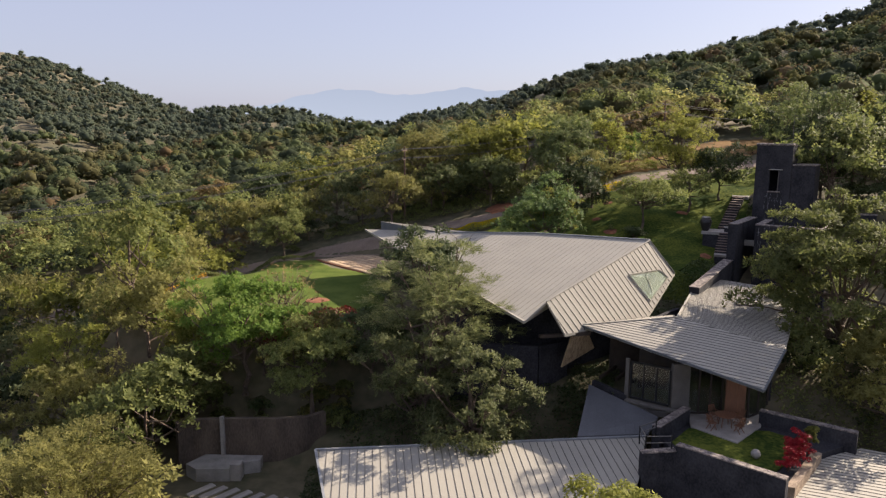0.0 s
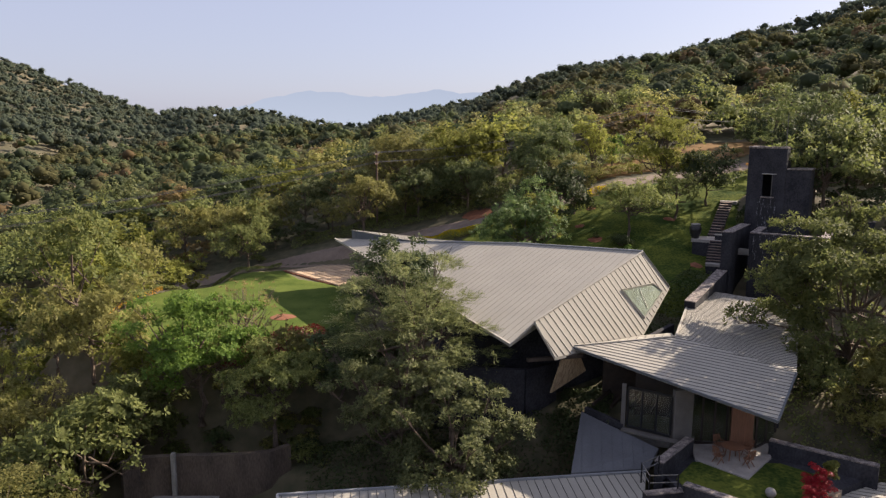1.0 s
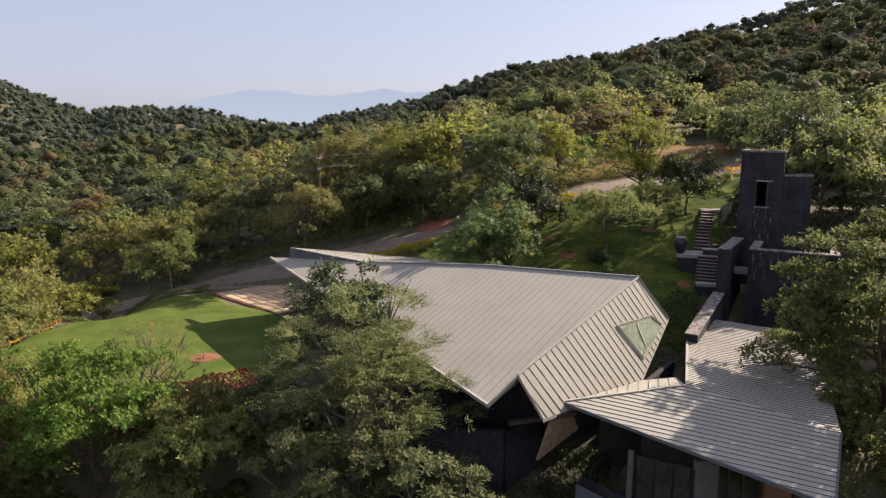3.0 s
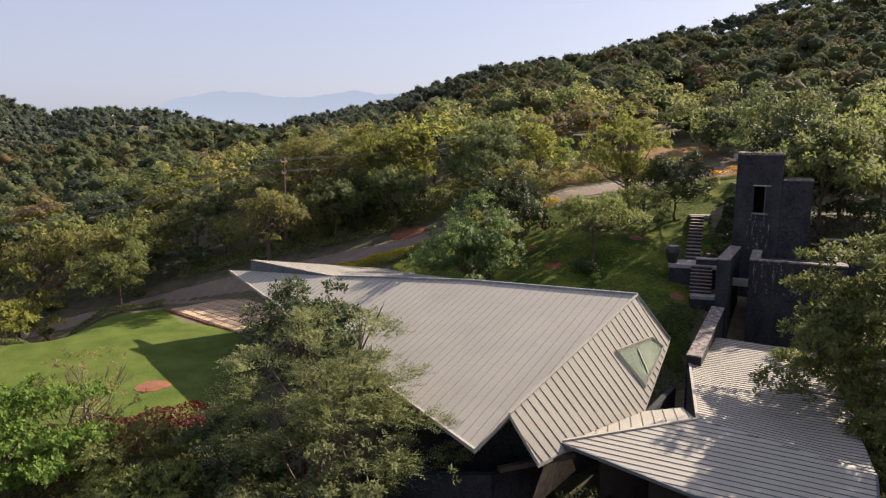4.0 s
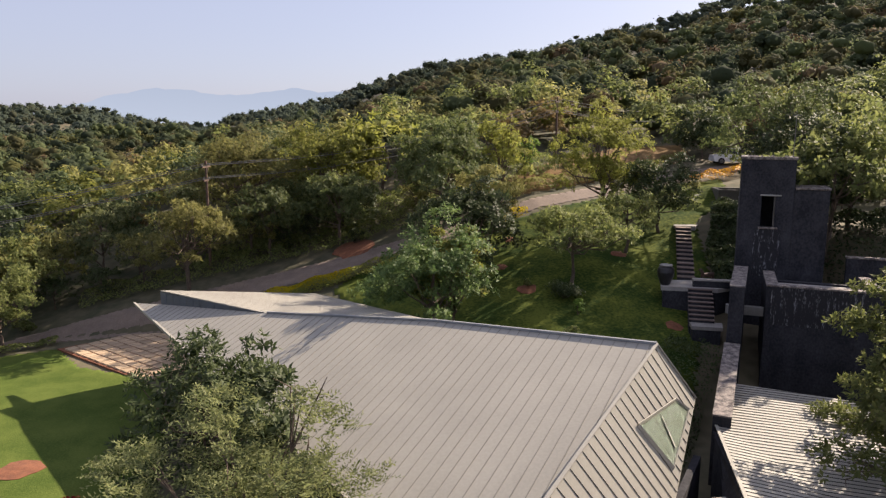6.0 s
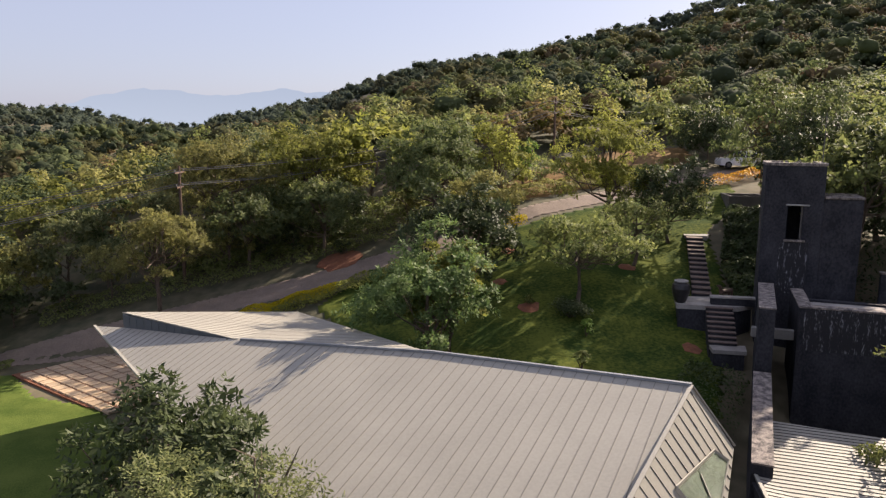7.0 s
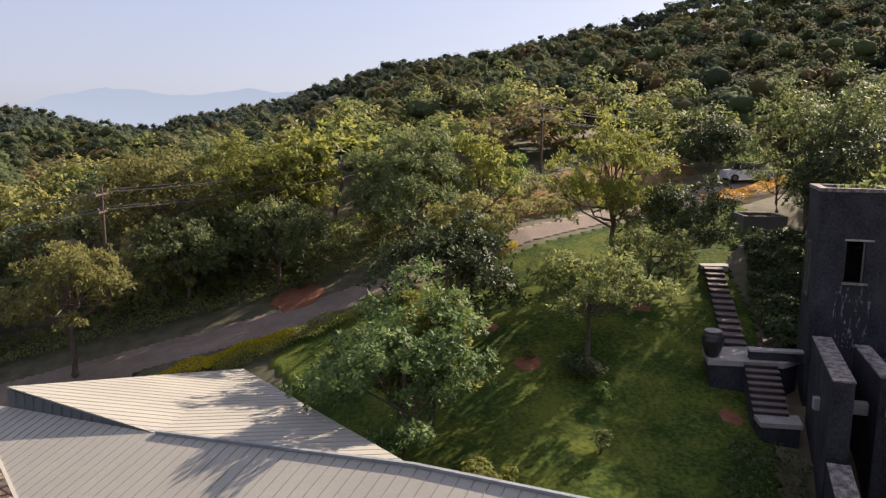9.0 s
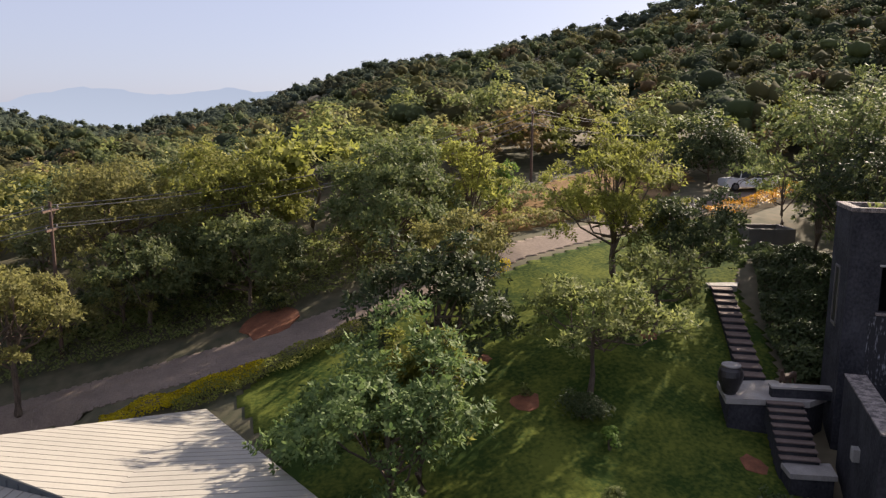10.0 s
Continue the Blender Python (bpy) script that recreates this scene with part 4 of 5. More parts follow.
# ---- plants ----
def leaves_mesh(name, pos, nrm, length, width, rng, core=None, along=None):
    """One mesh of four-cornered leaves at the places given, each facing about its normal and pointing along, if that is given."""
    n = len(pos)
    if along is None:
        nrm = nrm / np.linalg.norm(nrm, axis=1, keepdims=True)
        u = np.cross(nrm, rng.normal(size=(n, 3)))
    else:
        u = along / np.linalg.norm(along, axis=1, keepdims=True)
        nrm = nrm - u * (nrm * u).sum(1, keepdims=True)
        nrm /= np.linalg.norm(nrm, axis=1, keepdims=True) + 1e-6
    u = u / np.linalg.norm(u, axis=1, keepdims=True)
    v = np.cross(nrm, u)
    s = length * rng.uniform(0.65, 1.3, (n, 1))
    w = s * width / 2
    fold = nrm * s * 0.12
    quad = np.stack([pos - u * s * 0.5, pos + v * w - fold, pos + u * s * 0.5, pos - v * w - fold], 1)
    verts = quad.reshape(-1, 3)
    faces = np.arange(4 * n).reshape(-1, 4)
    me = bpy.data.meshes.new(name)
    if core is not None:
        cv, cf = core
        me.vertices.add(len(verts) + len(cv))
        me.vertices.foreach_set("co", np.concatenate([verts, cv]).ravel())
        me.loops.add(4 * n + 3 * len(cf))
        me.loops.foreach_set("vertex_index", np.concatenate([faces.ravel(), (cf + len(verts)).ravel()]))
        me.polygons.add(n + len(cf))
        me.polygons.foreach_set("loop_start", np.concatenate([np.arange(0, 4 * n, 4), 4 * n + np.arange(0, 3 * len(cf), 3)]))
    else:
        me.vertices.add(len(verts))
        me.vertices.foreach_set("co", verts.ravel())
        me.loops.add(4 * n)
        me.loops.foreach_set("vertex_index", faces.ravel())
        me.polygons.add(n)
        me.polygons.foreach_set("loop_start", np.arange(0, 4 * n, 4))
    me.update(calc_edges=True)
    me.validate()
    return me


def unit(a):
    return a / (np.linalg.norm(a, axis=-1, keepdims=True) + 1e-9)


def clump_centres(rng, centre, radii, clumps, shell, lower):
    """Centres of leaf clumps in a crown whose outline bulges and dips."""
    d = unit(rng.normal(size=(clumps, 3)))
    d[:, 2] = np.where(d[:, 2] < lower, -d[:, 2] * 0.6, d[:, 2])
    p = rng.uniform(0, 6.28, 4)
    bulge = 1 + 0.17 * np.sin(2.2 * np.arctan2(d[:, 1], d[:, 0]) + p[0]) + 0.12 * np.sin(4 * d[:, 2] + p[1]) + 0.1 * np.sin(5 * d[:, 0] + p[2]) * np.sin(5 * d[:, 1] + p[3])
    return np.array(centre) + d * np.array(radii) * (rng.uniform(shell, 1.0, clumps) * bulge)[:, None]


def crown_points(rng, count, centre, radii, clumps, spread, shell=0.5, flat=0.8, lower=-0.7):
    """Leaf places and facings in clumps through an uneven crown."""
    c = clump_centres(rng, centre, radii, clumps, shell, lower)
    size = spread * rng.uniform(0.6, 1.25, clumps)
    which = rng.choice(clumps, count, p=size**2 / (size**2).sum())
    e = unit(rng.normal(size=(count, 3)))
    e[:, 2] = np.where(e[:, 2] < -0.3, -e[:, 2], e[:, 2])
    r = rng.uniform(0.12, 1, (count, 1)) ** 0.34
    pos = c[which] + e * r * size[which, None] * np.array([1, 1, flat])
    out = (pos - np.array(centre)) / np.array(radii)
    nrm = e * 0.62 + out * 0.2 + np.array([0, 0, 0.6]) + rng.normal(size=(count, 3)) * 0.4
    return pos, nrm, c


def sprig_points(rng, count, centre, radii, clumps, spread, length, feathery=False, shell=0.5, flat=0.8, lower=-0.7):
    """Leaves in sprigs, the sprigs in clumps: whorls of broad leaves, or feathery fronds with leaflets on both sides."""
    c = clump_centres(rng, centre, radii, clumps, shell, lower)
    per = 10 if feathery else 7
    n = max(1, count // per)
    size = spread * rng.uniform(0.5, 1.3, clumps)
    which = rng.choice(clumps, n, p=size**2 / (size**2).sum())
    e = unit(rng.normal(size=(n, 3)))
    e[:, 2] = np.where(e[:, 2] < -0.25, -e[:, 2], e[:, 2])
    root = c[which] + e * rng.uniform(0.1, 1, (n, 1)) ** 0.4 * size[which, None] * np.array([1, 1, flat])
    out = unit((root - np.array(centre)) / np.array(radii))
    k = np.arange(per)[None, :, None]
    if feathery:
        axis = unit((e * 0.5 + out * 0.7 + rng.normal(size=(n, 3)) * 0.35) * np.array([1, 1, 0.45]) + np.array([0, 0, 0.12]))
        lat = unit(np.cross(axis, np.array([0, 0, 1.0]) + rng.normal(size=(n, 3)) * 0.35))
        side = np.where(k % 2 == 0, 1.0, -1.0)
        along = lat[:, None] * side * 0.9 + axis[:, None] * 0.55 + rng.normal(size=(n, per, 3)) * 0.15
        pos = root[:, None] + axis[:, None] * (k / per - 0.4) * length * 4.2 - np.array([0, 0, 1.0]) * (k / per) ** 2 * length * 0.8 + along * length * 0.5
        nrm = np.cross(axis, lat)[:, None] + np.array([0, 0, 0.3]) + rng.normal(size=(n, per, 3)) * 0.3
        nrm = np.where(nrm[:, :, 2:3] < 0, -nrm, nrm)
    else:
        axis = unit(e * 0.55 + out * 0.35 + np.array([0, 0, 0.35]) + rng.normal(size=(n, 3)) * 0.35)
        a = unit(np.cross(axis, rng.normal(size=(n, 3))))
        b = np.cross(axis, a)
        th = 6.283 * k / per + rng.uniform(0, 6, (n, 1, 1)) + rng.normal(size=(n, per, 1)) * 0.3
        along = (a[:, None] * np.cos(th) + b[:, None] * np.sin(th)) * 0.9 + axis[:, None] * rng.uniform(-0.1, 0.8, (n, per, 1))
        pos = root[:, None] + along * length * 0.55 + axis[:, None] * rng.uniform(-0.5, 0.5, (n, per, 1)) * length
        nrm = np.broadcast_to(axis[:, None], pos.shape) + rng.normal(size=(n, per, 3)) * 0.25
    return pos.reshape(-1, 3), nrm.reshape(-1, 3), np.broadcast_to(along, pos.shape).reshape(-1, 3), c


def tree(kind, seed, height, spread, leaf, leaf_len, count, bark=BARK, clumps=26, clump_r=0.30, base=0.28, tall=0.40, label="", lean=(0, 0), width=0.5, trunk_r=None, flat=0.8, group="", limbs=16, twigs=2, feathery=False):
    """A tree: tapered trunk with limbs that reach the clumps, and a crown of single leaves."""
    rng = np.random.default_rng(seed)
    t = empty(kind, label=label, category="tree", group=group)
    mid = height * (1 - tall * 0.98)
    centre = (lean[0], lean[1], mid)
    radii = (spread, spread, height * tall * 0.92)
    pos, nrm, along, c = sprig_points(rng, count, centre, radii, clumps, spread * clump_r, leaf_len, feathery, flat=flat)
    mesh_object("crown", leaves_mesh("crown", pos, nrm, leaf_len, width, rng, along=along), leaf, t)
    bm = bmesh.new()
    r0 = trunk_r or 0.022 * height
    fork = np.array([lean[0] * 0.4, lean[1] * 0.4, height * base])
    topp = np.array([lean[0], lean[1], mid + height * tall * 0.4])
    wob = rng.normal(size=(2, 3)) * spread * 0.05
    tube(bm, [(0, 0, -0.6), (0, 0, 0.1), fork * 0.55 + wob[0], fork, (fork + topp) / 2 + wob[1], topp], [r0 * 1.5, r0 * 1.15, r0 * 0.95, r0 * 0.85, r0 * 0.5, r0 * 0.15], 8)
    order = rng.permutation(len(c))[: min(len(c), limbs)]
    for k in order:
        s = rng.uniform(0.0, 0.6)
        a = fork * (1 - s) + topp * s
        b = c[k]
        m = (a * 0.45 + b * 0.55) + np.array([0, 0, -0.06 * height]) + rng.normal(size=3) * spread * 0.06
        tube(bm, [a, m, b], [r0 * 0.42, r0 * 0.24, r0 * 0.06], 5)
        for q in range(twigs):
            e = b + np.clip(rng.normal(size=3), -1.3, 1.3) * spread * 0.14
            tube(bm, [m * 0.4 + b * 0.6, (b + e) / 2 + rng.normal(size=3) * 0.1, e], [r0 * 0.15, r0 * 0.09, r0 * 0.03], 4)
    part("trunk", bm, bark, t)
    return t


def plant(t, x, y, turn=0.0, size=1.0, z=None, squash=1.0):
    g = ground_at(x, y) if z is None else z
    return Matrix.LocRotScale((x, y, g), Euler((0, 0, radians(turn))), (size, size, size * squash))


# single trees near the house, as they stand
def lone(t, x, y, turn=0.0, size=1.0, z=None):
    t.matrix_basis = plant(t, x, y, turn, size, z)
    return t
lone(tree("tree", 11, 12.9, 4.7, L_GREY, 0.16, 38000, clumps=130, clump_r=0.18, base=0.3, tall=0.34, label="tall grey-green feathery tree beside the house", width=0.34, flat=0.5, feathery=True, limbs=26, twigs=3), -0.8, 47.8, z=-1.8)
lone(tree("tree", 12, 9.2, 3.9, L_GREY, 0.23, 14000, clumps=90, clump_r=0.19, base=0.15, tall=0.48, label="lower grey-green tree spreading before the house", width=0.4, lean=(0.4, -0.3), flat=0.55, limbs=24, twigs=3), 1.3, 40.9, z=-2.6)
lone(tree("tree", 13, 10.4, 3.2, L_DARK, 0.30, 8500, clumps=44, clump_r=0.34, base=0.35, tall=0.38, label="broad-leaved dark tree with glossy leaves at the eave", width=0.36, limbs=9, twigs=0), -2.2, 53.6, z=1.7)
lone(tree("tree", 86, 7.2, 1.9, L_LIME, 0.24, 5000, clumps=34, clump_r=0.36, base=0.2, tall=0.47, label="yellow-green tree behind the silver one", width=0.45), 10.4, 68.9)
lone(tree("tree", 14, 7.4, 3.75, L_BLUE, 0.24, 13000, clumps=58, clump_r=0.27, base=0.15, tall=0.49, label="dense silver-green tree behind the house", width=0.42), 8.7, 66.8, z=6.6)
lone(tree("tree", 15, 7.9, 3.5, L_DARK, 0.30, 8500, clumps=50, clump_r=0.30, base=0.15, tall=0.48, label="dark glossy evergreen tree on the lawn edge", width=0.4), 12.6, 74.8)
lone(tree("tree", 16, 5.8, 3.6, L_MID, 0.26, 4600, clumps=56, clump_r=0.24, base=0.36, tall=0.38, label="slender open-crowned tree on the garden lawn", width=0.4, trunk_r=0.14, limbs=24, twigs=3), 19.2, 72.0)
lone(tree("tree", 17, 9.6, 4.0, L_LIME, 0.24, 14000, clumps=95, clump_r=0.23, base=0.16, tall=0.48, label="airy yellow-green tree on the garden lawn", width=0.36, limbs=24, twigs=3), 25.4, 81.4)
lone(tree("tree", 18, 6.0, 3.0, L_DARK, 0.26, 7500, clumps=44, clump_r=0.33, base=0.2, tall=0.46, label="compact dark green tree by the garden steps", width=0.42), 29.2, 79.0, z=11.3)
lone(tree("tree", 19, 12.8, 6.5, L_MID, 0.27, 42000, clumps=140, clump_r=0.2, base=0.15, tall=0.47, label="wide green tree leaning over the terrace roof", width=0.42, limbs=34, twigs=4, flat=0.6), 26.6, 47.2, z=2.2)
lone(tree("tree", 71, 10.1, 3.6, L_GREY, 0.22, 13000, clumps=80, clump_r=0.2, base=0.12, tall=0.49, label="grey-green tree filling the gap before the house", width=0.4, flat=0.55, limbs=26, twigs=4), -1.3, 43.6, z=-2.2)
lone(tree("tree", 20, 9.2, 3.9, L_FRESH, 0.22, 15000, clumps=60, clump_r=0.25, base=0.2, tall=0.46, label="fresh green broad-leaved tree above the retaining wall", width=0.46, flat=0.55), -14.6, 49.0, z=0.4)
lone(tree("tree", 21, 7.6, 2.9, L_TAN, 0.16, 900, PALEBARK, clumps=40, clump_r=0.4, base=0.3, tall=0.36, label="sparse half-bare tree at the foot of the lawn", width=0.4, trunk_r=0.09, limbs=30, twigs=4), -11.8, 51.0)
lone(tree("tree", 22, 6.2, 3.0, L_MID, 0.2, 14000, clumps=60, clump_r=0.28, base=0.2, tall=0.46, label="green tree on the earth bank", width=0.45, flat=0.6), -9.2, 46.4, z=0.0)
lone(tree("tree", 25, 7.0, 3.6, L_MID, 0.24, 11000, clumps=42, clump_r=0.3, base=0.15, tall=0.48, label="round green tree on the bank below the lawn", width=0.45), -18.6, 47.6)
lone(tree("tree", 26, 5.2, 2.9, L_DARK, 0.26, 8000, clumps=36, clump_r=0.32, base=0.15, tall=0.48, label="dark bushy tree below the lawn", width=0.45), -5.4, 50.0, z=1.0)
lone(tree("tree", 27, 7.4, 3.6, L_OLIVE, 0.26, 8000, clumps=40, clump_r=0.3, base=0.15, tall=0.48, label="olive tree spreading below the lawn", width=0.45), -22.6, 51.4)
lone(tree("tree", 29, 7.6, 3.6, L_OLIVE, 0.26, 9000, clumps=44, clump_r=0.28, base=0.12, tall=0.49, label="bushy olive tree beyond the terrace wall", width=0.45), 26.6, 41.4, z=0.6)
lone(tree("tree", 30, 8.4, 3.6, L_OLIVE, 0.24, 8500, clumps=52, clump_r=0.27, base=0.28, tall=0.40, label="olive tree at the edge of the lane behind the roof", width=0.42, limbs=22, twigs=3), -7.2, 83.5)
lone(tree("tree", 61, 5.0, 3.0, L_MID, 0.24, 3600, clumps=46, clump_r=0.24, base=0.34, tall=0.40, label="open olive tree near the garden steps", width=0.42, trunk_r=0.13), 25.0, 76.0)
lone(tree("tree", 63, 6.4, 3.0, L_OLIVE, 0.24, 7500, clumps=44, clump_r=0.28, base=0.15, tall=0.48, label="olive tree at the lawn's upper edge", width=0.42), 15.6, 80.4)
lone(tree("tree", 72, 8.9, 5.2, L_HOLM, 0.30, 16000, clumps=100, clump_r=0.23, base=0.2, tall=0.45, label="great dark green tree across the lane", width=0.42, limbs=26, twigs=2), 13.6, 88.8)
lone(tree("tree", 73, 6.4, 3.7, L_HOLM, 0.28, 9000, clumps=60, clump_r=0.26, base=0.2, tall=0.46, label="dark spreading tree across the lane", width=0.42), 4.6, 88.4)
lone(tree("tree", 74, 6.6, 3.7, L_HOLM, 0.28, 9000, clumps=60, clump_r=0.26, base=0.2, tall=0.46, label="dark spreading tree beside the power pole", width=0.42), -1.2, 89.0)
lone(tree("tree", 76, 9.8, 5.2, L_OLIVE, 0.28, 14000, clumps=90, clump_r=0.23, base=0.25, tall=0.42, label="broad olive tree with bare lower limbs across the lane", width=0.42, limbs=30, twigs=3), -4.0, 95.2)
lone(tree("tree", 77, 8.4, 5.0, L_LIME, 0.28, 13000, clumps=90, clump_r=0.23, base=0.25, tall=0.42, label="broad yellowing tree across the lane", width=0.42, limbs=26, twigs=3), 4.6, 95.6)
lone(tree("tree", 78, 7.0, 2.6, L_LIME, 0.26, 6000, clumps=44, clump_r=0.3, base=0.2, tall=0.46, label="yellow-green tree against the great dark one", width=0.42), 19.6, 90.4)
lone(tree("tree", 79, 11.4, 5.0, L_HOLM, 0.28, 7500, clumps=80, clump_r=0.23, base=0.3, tall=0.36, label="tall spreading tree at the top of the garden", width=0.42, limbs=26, twigs=2), 39.8, 81.0)
lone(tree("tree", 81, 8.8, 4.4, L_OLIVE, 0.17, 24000, clumps=90, clump_r=0.22, base=0.15, tall=0.48, label="feathery olive tree on the slope", width=0.36, flat=0.5, feathery=True, limbs=26, twigs=3), -18.0, 30.2)
lone(tree("tree", 82, 8.4, 4.2, L_OLIVE, 0.18, 20000, clumps=80, clump_r=0.22, base=0.15, tall=0.48, label="feathery grey-olive tree on the slope", width=0.36, flat=0.5, feathery=True, limbs=24, twigs=3), -21.8, 34.6)
lone(tree("tree", 95, 8.6, 4.2, L_OLIVE, 0.2, 15000, clumps=80, clump_r=0.22, base=0.15, tall=0.48, label="spreading olive tree below the lawn's corner", width=0.38, flat=0.5, limbs=24, twigs=3), -25.4, 46.8)
lone(tree("tree", 97, 7.8, 3.8, L_LIME, 0.2, 12000, clumps=70, clump_r=0.23, base=0.15, tall=0.48, label="light yellow-green tree below the lawn's corner", width=0.38, flat=0.5, limbs=20, twigs=2), -29.2, 51.6)
lone(tree("tree", 83, 9.2, 3.8, L_DARK, 0.26, 6500, clumps=56, clump_r=0.28, base=0.12, tall=0.49, label="dark bushy tree on the bank above the steps", width=0.42), 37.4, 74.6)
lone(tree("tree", 84, 9.0, 3.8, L_HOLM, 0.26, 6500, clumps=56, clump_r=0.28, base=0.12, tall=0.49, label="bushy tree on the bank above the steps", width=0.42), 41.0, 78.4)
lone(tree("tree", 85, 8.0, 3.2, L_DARK, 0.22, 8000, clumps=44, clump_r=0.3, base=0.12, tall=0.49, label="dark bushy tree behind the tower", width=0.45), 35.8, 70.2)
lone(tree("tree", 23, 5.4, 3.4, L_DARK, 0.24, 12000, clumps=60, clump_r=0.36, base=0.1, tall=0.5, label="big round dense dark green tree beside the parked car", width=0.5), 44.8, 99.0)
lone(tree("tree", 24, 5.0, 1.2, L_FRESH, 0.2, 2200, clumps=16, clump_r=0.5, base=0.35, tall=0.36, label="slim bright green young tree by the lane", width=0.45), 22.4, 92.6)
lone(tree("tree", 28, 5.8, 2.9, L_MID, 0.2, 9000, clumps=44, clump_r=0.3, base=0.25, tall=0.44, label="green tree between lawn and lane", width=0.45), -19.4, 80.6)

# kinds of tree for the woods
def kinds(seed, leaf_len, count, limbs, twigs, flat=0.8):
    more = dict(flat=flat, limbs=limbs, twigs=twigs, base=0.16, tall=0.47, group="hillside trees")
    return [
        tree("tree", seed, 6.2, 3.2, L_OLIVE, leaf_len, count, clumps=34, clump_r=0.30, label="olive-green tree on the wooded hillside", **more),
        tree("tree", seed + 1, 7.2, 3.5, L_MID, leaf_len, count, clumps=36, clump_r=0.30, label="green spreading tree on the wooded hillside", **more),
        tree("tree", seed + 2, 5.6, 3.0, L_DARK, leaf_len, count, clumps=32, clump_r=0.32, label="dark green tree on the wooded hillside", **more),
        tree("tree", seed + 3, 5.8, 3.3, L_LIME, leaf_len, count, clumps=34, clump_r=0.30, label="yellow-green tree on the wooded hillside", **more),
        tree("tree", seed + 4, 6.4, 2.8, L_GREY, leaf_len, count, clumps=32, clump_r=0.32, label="grey-green tree on the wooded hillside", **more),
        tree("tree", seed + 5, 4.8, 2.6, L_TAN, leaf_len, count // 2, clumps=24, clump_r=0.32, label="half-dry brownish tree on the wooded hillside", **more),
    ]


NEAR, FINE, LANE = kinds(31, 0.42, 1450, 5, 1), kinds(51, 0.25, 3700, 10, 2, 0.5), kinds(131, 0.31, 2600, 8, 1, 0.65)
rng = np.random.default_rng(5)


def road_gap(x, y):
    best = 99
    for a, b in zip(ROAD, ROAD[1:]):
        a, b, p = Vector(a), Vector(b), Vector((x, y))
        t = max(0, min(1, (p - a).dot(b - a) / (b - a).length_squared))
        best = min(best, (p - a - (b - a) * t).length)
    return best


def clear(x, y):
    """Whether a wood tree may stand here."""
    if road_gap(x, y) < 3.6:
        return False
    if -25 < x < -4 and 50.5 < y < 80:
        return False
    if -9 < x < (43 if y < 66 else 34 if y < 76 else 43) and 27 < y < 92:
        return False
    if -18 < x < -5 and 30 < y < 50:
        return False
    if 39 < x < 54 and 88 < y < 102:
        return False
    line = 88.8 + (x + 6.1) * 0.41
    if -8 < x < 64 and (-11 if 19 < x < 40 else -5.5) < y - line < 3.5:
        return False
    if abs(x) < 9 and y < 27:
        return False
    return True


def path_gap(x, y):
    """Distance from the stretch that the view passes over."""
    return math.hypot(x - 2, y - min(44, max(0, y)))


spots = [(42.5, 70.5), (38.4, 69.6), (45.0, 77.0), (28.0, 39.6), (31.0, 43.0), (27.6, 34.5), (35.4, 67.8), (35.8, 71.6), (43.5, 82.0), (46.5, 86.0), (44.0, 77.5), (48.0, 81.5), (-20.6, 38.6), (-25.5, 37.0), (-24.5, 42.5), (-20.2, 44.0), (-29, 41.5), (-28.5, 47.5), (-25.2, 51.8)]
for k in range(34):
    x = -38 + 2.9 * k + rng.uniform(-0.7, 0.7)
    y = np.interp(x, *zip(*ROAD)) + 4.3 + rng.uniform(-0.4, 1.2)
    if x < -9 or x > 56:
        spots.append((x, y))
    elif x < 20 and abs(x + 6.1) > 3.2:
        spots.append((x, y + 1.6))
    if x < 9:
        spots.append((x + rng.uniform(-1, 1), y + 3.2))
def sow(n, x0, x1, y0, y1, gap):
    done, tries = 0, 0
    while done < n and tries < 12000:
        tries += 1
        x, y = rng.uniform(x0, x1), rng.uniform(y0, y1)
        if x < -0.62 * (y + 14) - 7 or x > 1.0 * (y - 8) + 10 or math.hypot(x, y) > 130:
            continue
        if clear(x, y) and all((x - a) ** 2 + (y - b) ** 2 > gap * gap for a, b in spots):
            spots.append((x, y))
            done += 1
sow(150, -62, -9, 20, 82, 3.3)
sow(85, -80, 15, 86, 112, 3.7)
sow(60, 15, 70, 88, 112, 3.8)
sow(40, 34, 80, 55, 90, 3.4)
sow(180, -85, 85, 84, 130, 3.8)
spots.sort(key=lambda s: path_gap(*s) - (8 if road_gap(*s) < 7 else 0))


def pick(x, y):
    sunny = noise.noise(Vector((x * 0.04, y * 0.04, 3.0)))
    group = noise.noise(Vector((x * 0.085, y * 0.085, 9.0))) + rng.uniform(-0.12, 0.12)
    if y > 84 and not (x > 32 and y < 101) and rng.uniform() < 0.75:
        return 1 if group < -0.18 else 2 if group < -0.02 else 0 if group < 0.14 else 4 if group < 0.26 else 3 if group < 0.42 else 5
    if x < -18 and y < 80:
        return int(rng.choice(6, p=(0.4, 0.22, 0.03, 0.23, 0.1, 0.02)))
    if x > 32 and 58 < y < 101:
        return int(rng.choice(6, p=(0.12, 0.36, 0.42, 0.0, 0.1, 0.0)))
    if sunny > 0.1:
        return int(rng.choice(6, p=(0.34, 0.16, 0.05, 0.27, 0.1, 0.08)))
    return int(rng.choice(6, p=(0.3, 0.3, 0.13, 0.1, 0.1, 0.07)))


